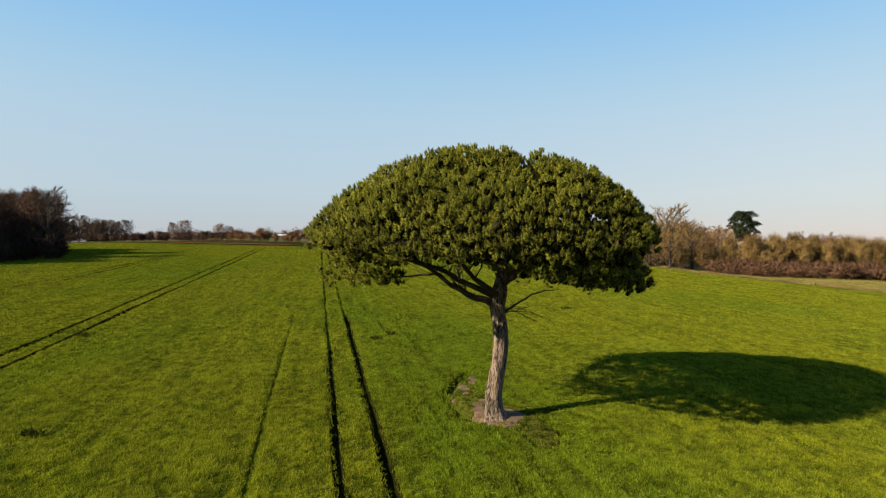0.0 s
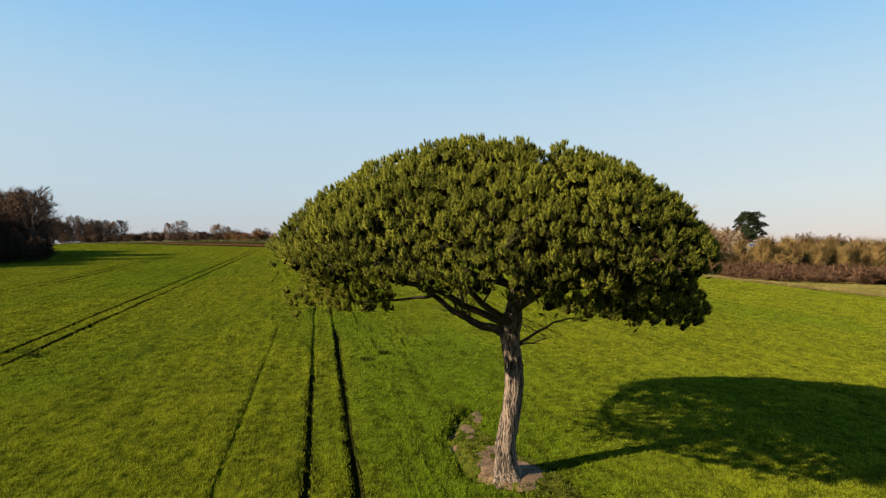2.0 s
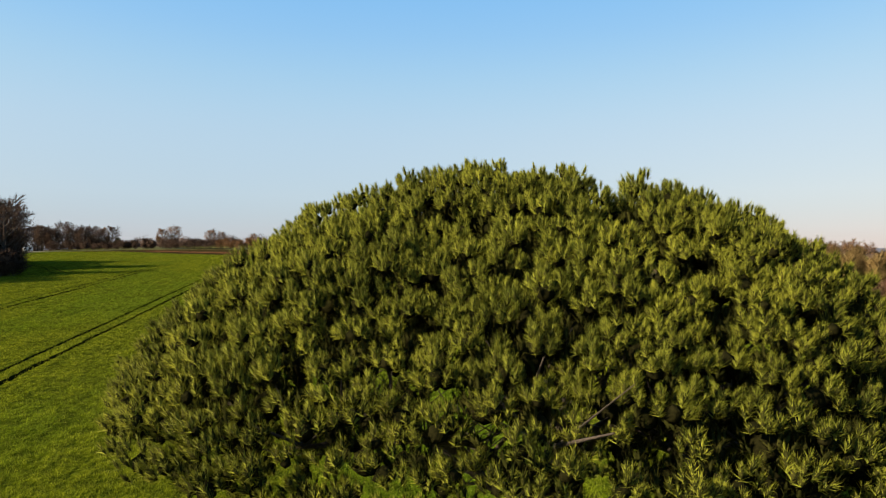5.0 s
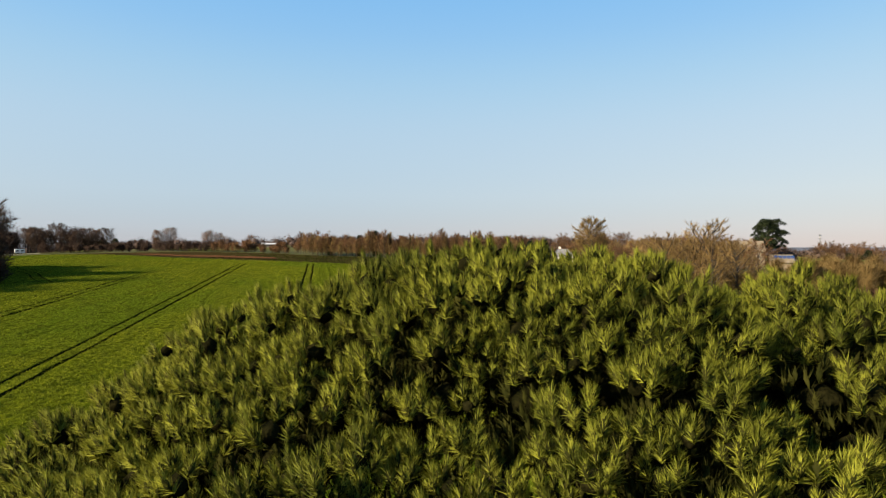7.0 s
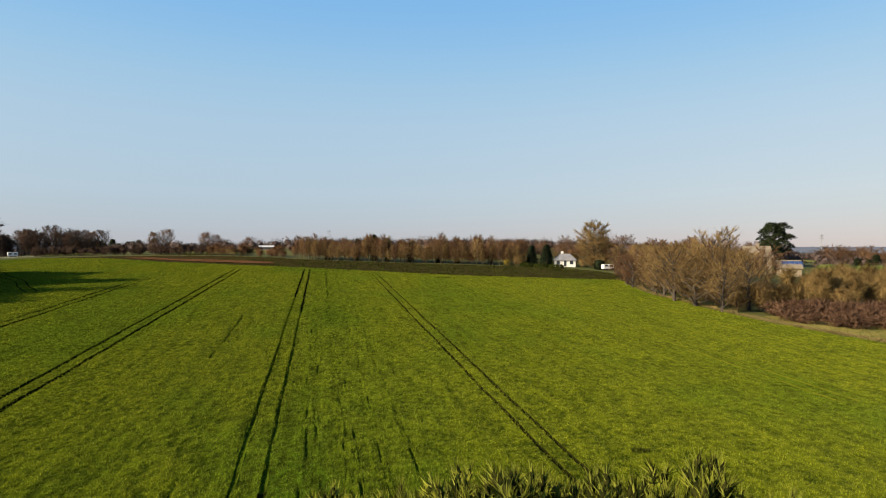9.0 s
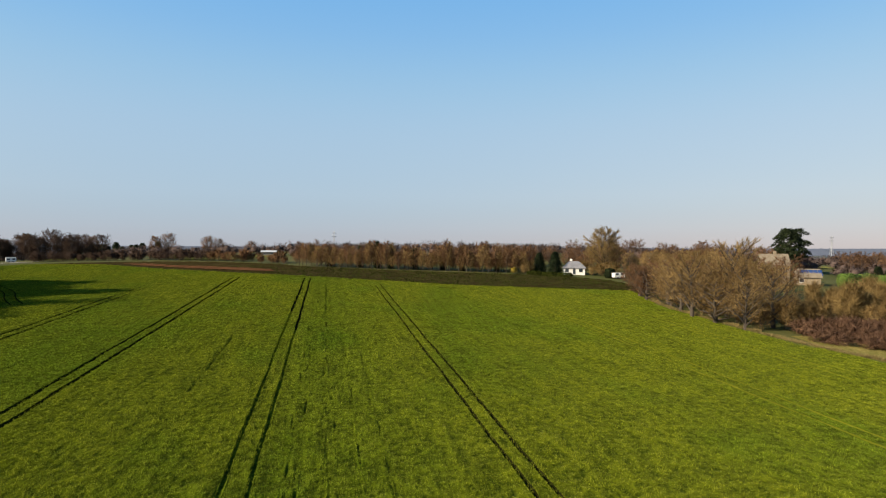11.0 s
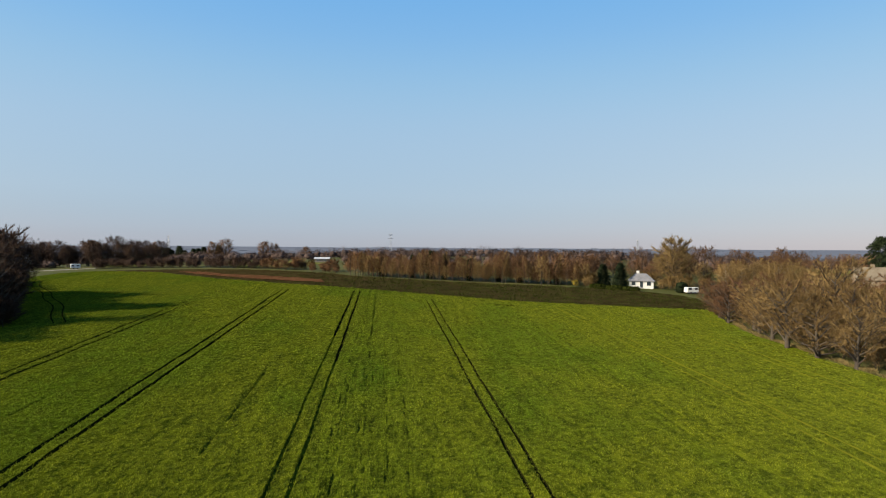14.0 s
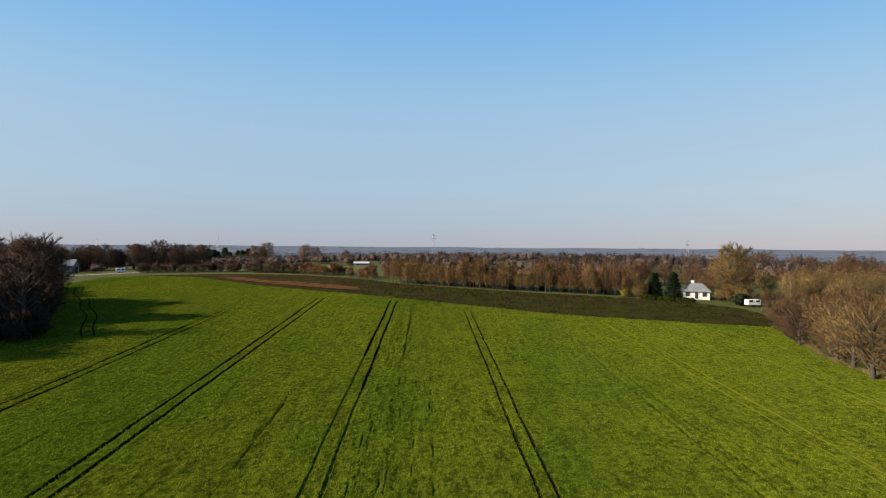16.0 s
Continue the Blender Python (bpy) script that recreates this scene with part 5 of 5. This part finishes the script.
# lattice pylons far off
def pylon(x, y, h, turn):
    ob = thing("pylon", pose(x, y, gz(x, y), 0, 0, turn), "grey lattice electricity pylon far across the plain", "pylon", "pylons")
    b, t = h * 0.075, h * 0.018
    for sx in (-1, 1):
        for sy in (-1, 1):
            V, F = [], []
            tube([(sx * b, sy * b, 0), (sx * t, sy * t, h * 0.72), (sx * t * 1.5, sy * t, h)], [0.3, 0.25, 0.2], 4, V, F)
            link("leg", np_mesh("leg", [tuple(p) for p in V], F), M_STEEL, ob)
    V, F = [], []
    for i in range(9):
        f0, f1 = i / 9, (i + 1) / 9
        w0, w1 = (b + (t - b) * min(1, f / 0.72) for f in (f0, f1))
        for s in (-1, 1):
            tube([(-w0, s * w0, h * f0), (w1, s * w1, h * f1)], [0.14, 0.14], 3, V, F)
            tube([(s * w0, -w0, h * f0), (s * w1, w1, h * f1)], [0.14, 0.14], 3, V, F)
    link("bracing", np_mesh("bracing", [tuple(p) for p in V], F), M_STEEL, ob)
    for z, ln in ((0.80, 0.11), (0.94, 0.085)):
        part("crossarm", box_bm(-h * ln, h * ln, -0.35, 0.35, h * z - 0.4, h * z + 0.4), M_STEEL, ob)


pylon(-262, 1395, 56, 10)
pylon(316, 1550, 48, 10)
pylon(-880, 1540, 56, 60)
pylon(800, 1310, 50, 10)
pylon(-1240, 1530, 50, 60)

# ---- far woods ----
PASTURES = [[(-140, 326), (-118, 302), (-98, 300), (-84, 322), (-108, 345), (-138, 350)], [(118, 345), (128, 322), (170, 316), (200, 330), (190, 375), (128, 380)], [(-215, 340), (-190, 318), (-170, 316), (-166, 350), (-200, 372)]]
for _p in PASTURES:
    patch("pasture", _p, M_PASTURE, "small pale green pasture among the far trees", "meadow", 0.15, 4.0, 0.03)


def ball(cuts):
    """Corner directions of the faces of a rough ball."""
    bm = bmesh.new()
    bmesh.ops.create_icosphere(bm, subdivisions=cuts, radius=1)
    tri = np.array([[v.co[:] for v in f.verts] for f in bm.faces])
    idx = np.array([[v.index for v in f.verts] for f in bm.faces])
    bm.free()
    return tri, idx


def far_wood(name, mat, label, seed, count, r0, r1, a0, a1, hmin, hmax, tris=56, grain=1.0, cuts=2, spread=1.0, core=0.85):
    """Clumps of woodland across the plain, as one object: lumpy crowns in broken lines, with twigs about them."""
    rng = np.random.RandomState(seed)
    shape, idx = ball(cuts)
    mean = shape.mean(1)
    vs_, ns_ = [], []
    for i in range(count):
        r = r0 + (r1 - r0) * rng.uniform() ** 1.2
        a = radians(rng.uniform(a0, a1))
        x0, y0 = r * math.sin(a), 30 + r * math.cos(a)
        m = rng.randint(3, 10)
        line = rng.uniform(-0.5, 0.5)
        for j in range(m):
            h = rng.uniform(hmin, hmax)
            w = h * rng.uniform(0.45, 0.75)
            off = (j - m / 2) * (hmin + hmax) * 0.4 * spread
            x, y = x0 + math.cos(line) * off + rng.normal() * 2, y0 + math.sin(line) * off + rng.normal() * 4
            if inside(x, y, FIELD) or inside(x, y, PLOUGH) or y < 262 or any(inside(x, y, p) for p in PASTURES) or (x < -60 and y < 322) or (28 < x < 66 and y < 275) or (95 < x < 130 and y < 275):
                continue
            mid, half = np.array([x, y, gz(x, y) + h * 0.42]), np.array([w, w, h * 0.52])
            lumps = rng.uniform(0.72, 1.12, idx.max() + 1)[idx][..., None]
            vs_.append((mid + shape * half * lumps * core).reshape(-1, 3))
            ns_.append(mean + rng.normal(size=mean.shape) * 0.25 + np.array([0, 0, 0.3]))
            if tris:
                q = rng.normal(size=(tris, 3))
                q /= np.linalg.norm(q, axis=1, keepdims=True)
                size = (0.8 + r / 1300) * grain
                v, f = sticks(mid + q * half * rng.uniform(0.5, 1.05, (tris, 1)), q + rng.normal(size=(tris, 3)) * 0.7 + np.array([0, 0, 0.5]), size * 1.5, size * 0.6, rng)
                vs_.append(v)
                ns_.append(q + rng.normal(size=(tris, 3)) * 0.3 + np.array([0, 0, 0.3]))
    v = np.concatenate(vs_)
    tagged(link(name, soft(name, v, np.arange(len(v)).reshape(-1, 3), np.concatenate(ns_)), mat), label, "woodland", kind="stuff")


far_wood("middle_woods", M_FARWOOD, "brown leafless woods beyond the fields", 9, 330, 285, 900, -50, 46, 3.5, 7, 170, 0.5, core=0.5)
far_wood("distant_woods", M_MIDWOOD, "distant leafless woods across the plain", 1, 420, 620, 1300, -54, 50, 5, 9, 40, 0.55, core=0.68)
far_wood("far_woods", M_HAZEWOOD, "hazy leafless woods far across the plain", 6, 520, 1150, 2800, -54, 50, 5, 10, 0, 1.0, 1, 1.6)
far_wood("distant_evergreens", M_HAZEGREEN, "distant dark evergreen clumps across the plain", 2, 45, 600, 2500, -52, 50, 6, 11, 10, 0.6)
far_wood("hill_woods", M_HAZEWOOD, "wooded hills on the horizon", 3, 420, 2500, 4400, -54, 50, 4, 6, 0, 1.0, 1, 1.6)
patch("gravel_track", [(-262, 296), (-236, 293), (-212, 290), (-196, 299), (-186, 306), (-188, 309), (-200, 304), (-214, 295), (-236, 298), (-262, 301)], M_GRAVEL, "pale gravel farm track beside the barn", "track", 0.12, 1.5, 0.02)

# ---- crop blades and verge grass, last ----
def blades(name, mat, label, category, n, region, height, width, k, seed, clump=0.35, lean=0.45):
    """Tufts of k blades scattered over a region given by a test."""
    rng = np.random.RandomState(seed)
    u0, u1, v0, v1, keep = region
    u, v = rng.uniform(u0, u1, n), rng.uniform(v0, v1, n)
    x, y = xy(u, v)
    ok = keep(u, v, x, y)
    u, v, x, y = u[ok], v[ok], x[ok], y[ok]
    order = np.lexsort((v, np.floor(u / 0.25)))
    u, v, x, y = u[order], v[order], x[order], y[order]
    m = len(x)
    lump = stand(u, v)
    size = np.clip(0.90 + 0.72 * lump + rng.uniform(-clump, clump, m) * 0.8, 0.22, 1.6)
    b = np.stack([x, y, lie(x, y) + 0.10], -1)
    bb = np.repeat(b, k, 0) + np.concatenate([rng.normal(size=(m * k, 2)) * 0.05, np.zeros((m * k, 1))], 1)
    dd = np.concatenate([rng.normal(size=(m * k, 2)) * lean, np.ones((m * k, 1))], 1)
    vv, f = sticks(bb, dd, np.repeat(size, k) * height * rng.uniform(0.7, 1.2, m * k), width, rng)
    g = np.cross(vv[f[:, 1]] - vv[f[:, 0]], vv[f[:, 2]] - vv[f[:, 0]])
    g *= np.sign(g[:, 2:3]) / (np.linalg.norm(g, axis=1, keepdims=True) + 1e-9)
    me = soft(name, vv, f, g + np.array([0, 0, 0.65]))
    return tagged(link(name, me, mat), label, category, kind="stuff")


def on_crop(u, v, x, y):
    ok = inside(x, y, FIELD) & ~inside(x, y, BED)
    for tu, a, b, w, dpt in TRACKS:
        if dpt > 0.45:
            ok &= ~((np.abs(u - tu) < w / 2) & (v > a) & (v < b))
    for tu, a, b, w in PALE:
        ok &= ~((np.abs(u - tu) < w * 0.7) & (v > a) & (v < b))
    return ok


def fades(v0, v1, v2, v3, seed):
    """Sown thick between v1 and v2, thinning out to v0 and v3."""
    r = np.random.RandomState(seed)

    def keep(u, v, x, y):
        return on_crop(u, v, x, y) & (r.uniform(0, 1, u.shape) < smooth(v0, v1, v) * (1 - smooth(v2, v3, v)))
    return keep


blades("wheat_blades", M_BLADE, "young wheat blades round the pine", "crop", 190000, (-24, 40, 10, 54, fades(8, 10, 36, 54, 1)), 0.17, 0.016, 3, 3, lean=0.4)
blades("wheat_blades", M_BLADE, "young wheat blades in the middle of the field", "crop", 230000, (-72, 78, 34, 130, fades(34, 52, 90, 130, 2)), 0.19, 0.028, 3, 4, lean=0.4)
blades("wheat_blades", M_BLADE, "young wheat blades further along the field", "crop", 190000, (-110, 96, 90, 330, fades(90, 125, 320, 330, 3)), 0.19, 0.05, 3, 5, lean=0.4)
blades("rough_tufts", M_ROUGH, "tussocks of rough dry grass beside the wheat", "grass", 60000, (75, 170, 20, 130, lambda u, v, x, y: inside(x, y, ROUGH)), 0.18, 0.05, 3, 14, lean=0.7)
EDGE = [(49.3, 193), (48.5, 182), (46.4, 169), (46.2, 159), (48.3, 149), (50, 137), (51.8, 127), (55, 117), (60.5, 105.5), (67, 92), (78, 72)]


def on_verge(u, v, x, y):
    best = np.full(np.shape(x), 1e9)
    for (x0, y0), (x1, y1) in zip(EDGE, EDGE[1:]):
        t = np.clip(((x - x0) * (x1 - x0) + (y - y0) * (y1 - y0)) / ((x1 - x0) ** 2 + (y1 - y0) ** 2), 0, 1)
        best = np.minimum(best, np.hypot(x - x0 - t * (x1 - x0), y - y0 - t * (y1 - y0)))
    return (best < 1.5 + 0.9 * lattice(x * 0.35, y * 0.35, 8)) & ~inside(x, y, FIELD)


blades("verge_grass", M_DRYGRASS, "pale dry grass verge along the hedgerow", "grass", 170000, (70, 110, 40, 190, on_verge), 0.5, 0.05, 4, 6)


def on_bed(u, v, x, y):
    return inside(x, y, BED) & (np.hypot(x - 2.6, y - 28.6) > 1.3)


blades("bed_grass", M_BLADE, "short grass on the bare patch under the pine", "grass", 4200, (0, 14, 20, 40, on_bed), 0.13, 0.02, 4, 8)
blades("bed_weeds", M_WEED, "tangled weeds on the bare patch under the pine", "weeds", 1400, (0, 14, 20, 40, lambda u, v, x, y: on_bed(u, v, x, y) & (y < 28.2)), 0.3, 0.04, 5, 9, lean=0.8)


def on_plough(u, v, x, y):
    return inside(x, y, PLOUGH) & ~inside(x, y, REDDISH) & (np.random.RandomState(7).uniform(-95, -35, x.shape) < x)


blades("plough_stubble", M_STUBBLE, "dark green weeds and stubble on the ploughed strip", "stubble", 90000, (-90, 110, 170, 330, on_plough), 0.3, 0.16, 3, 12, lean=0.6)
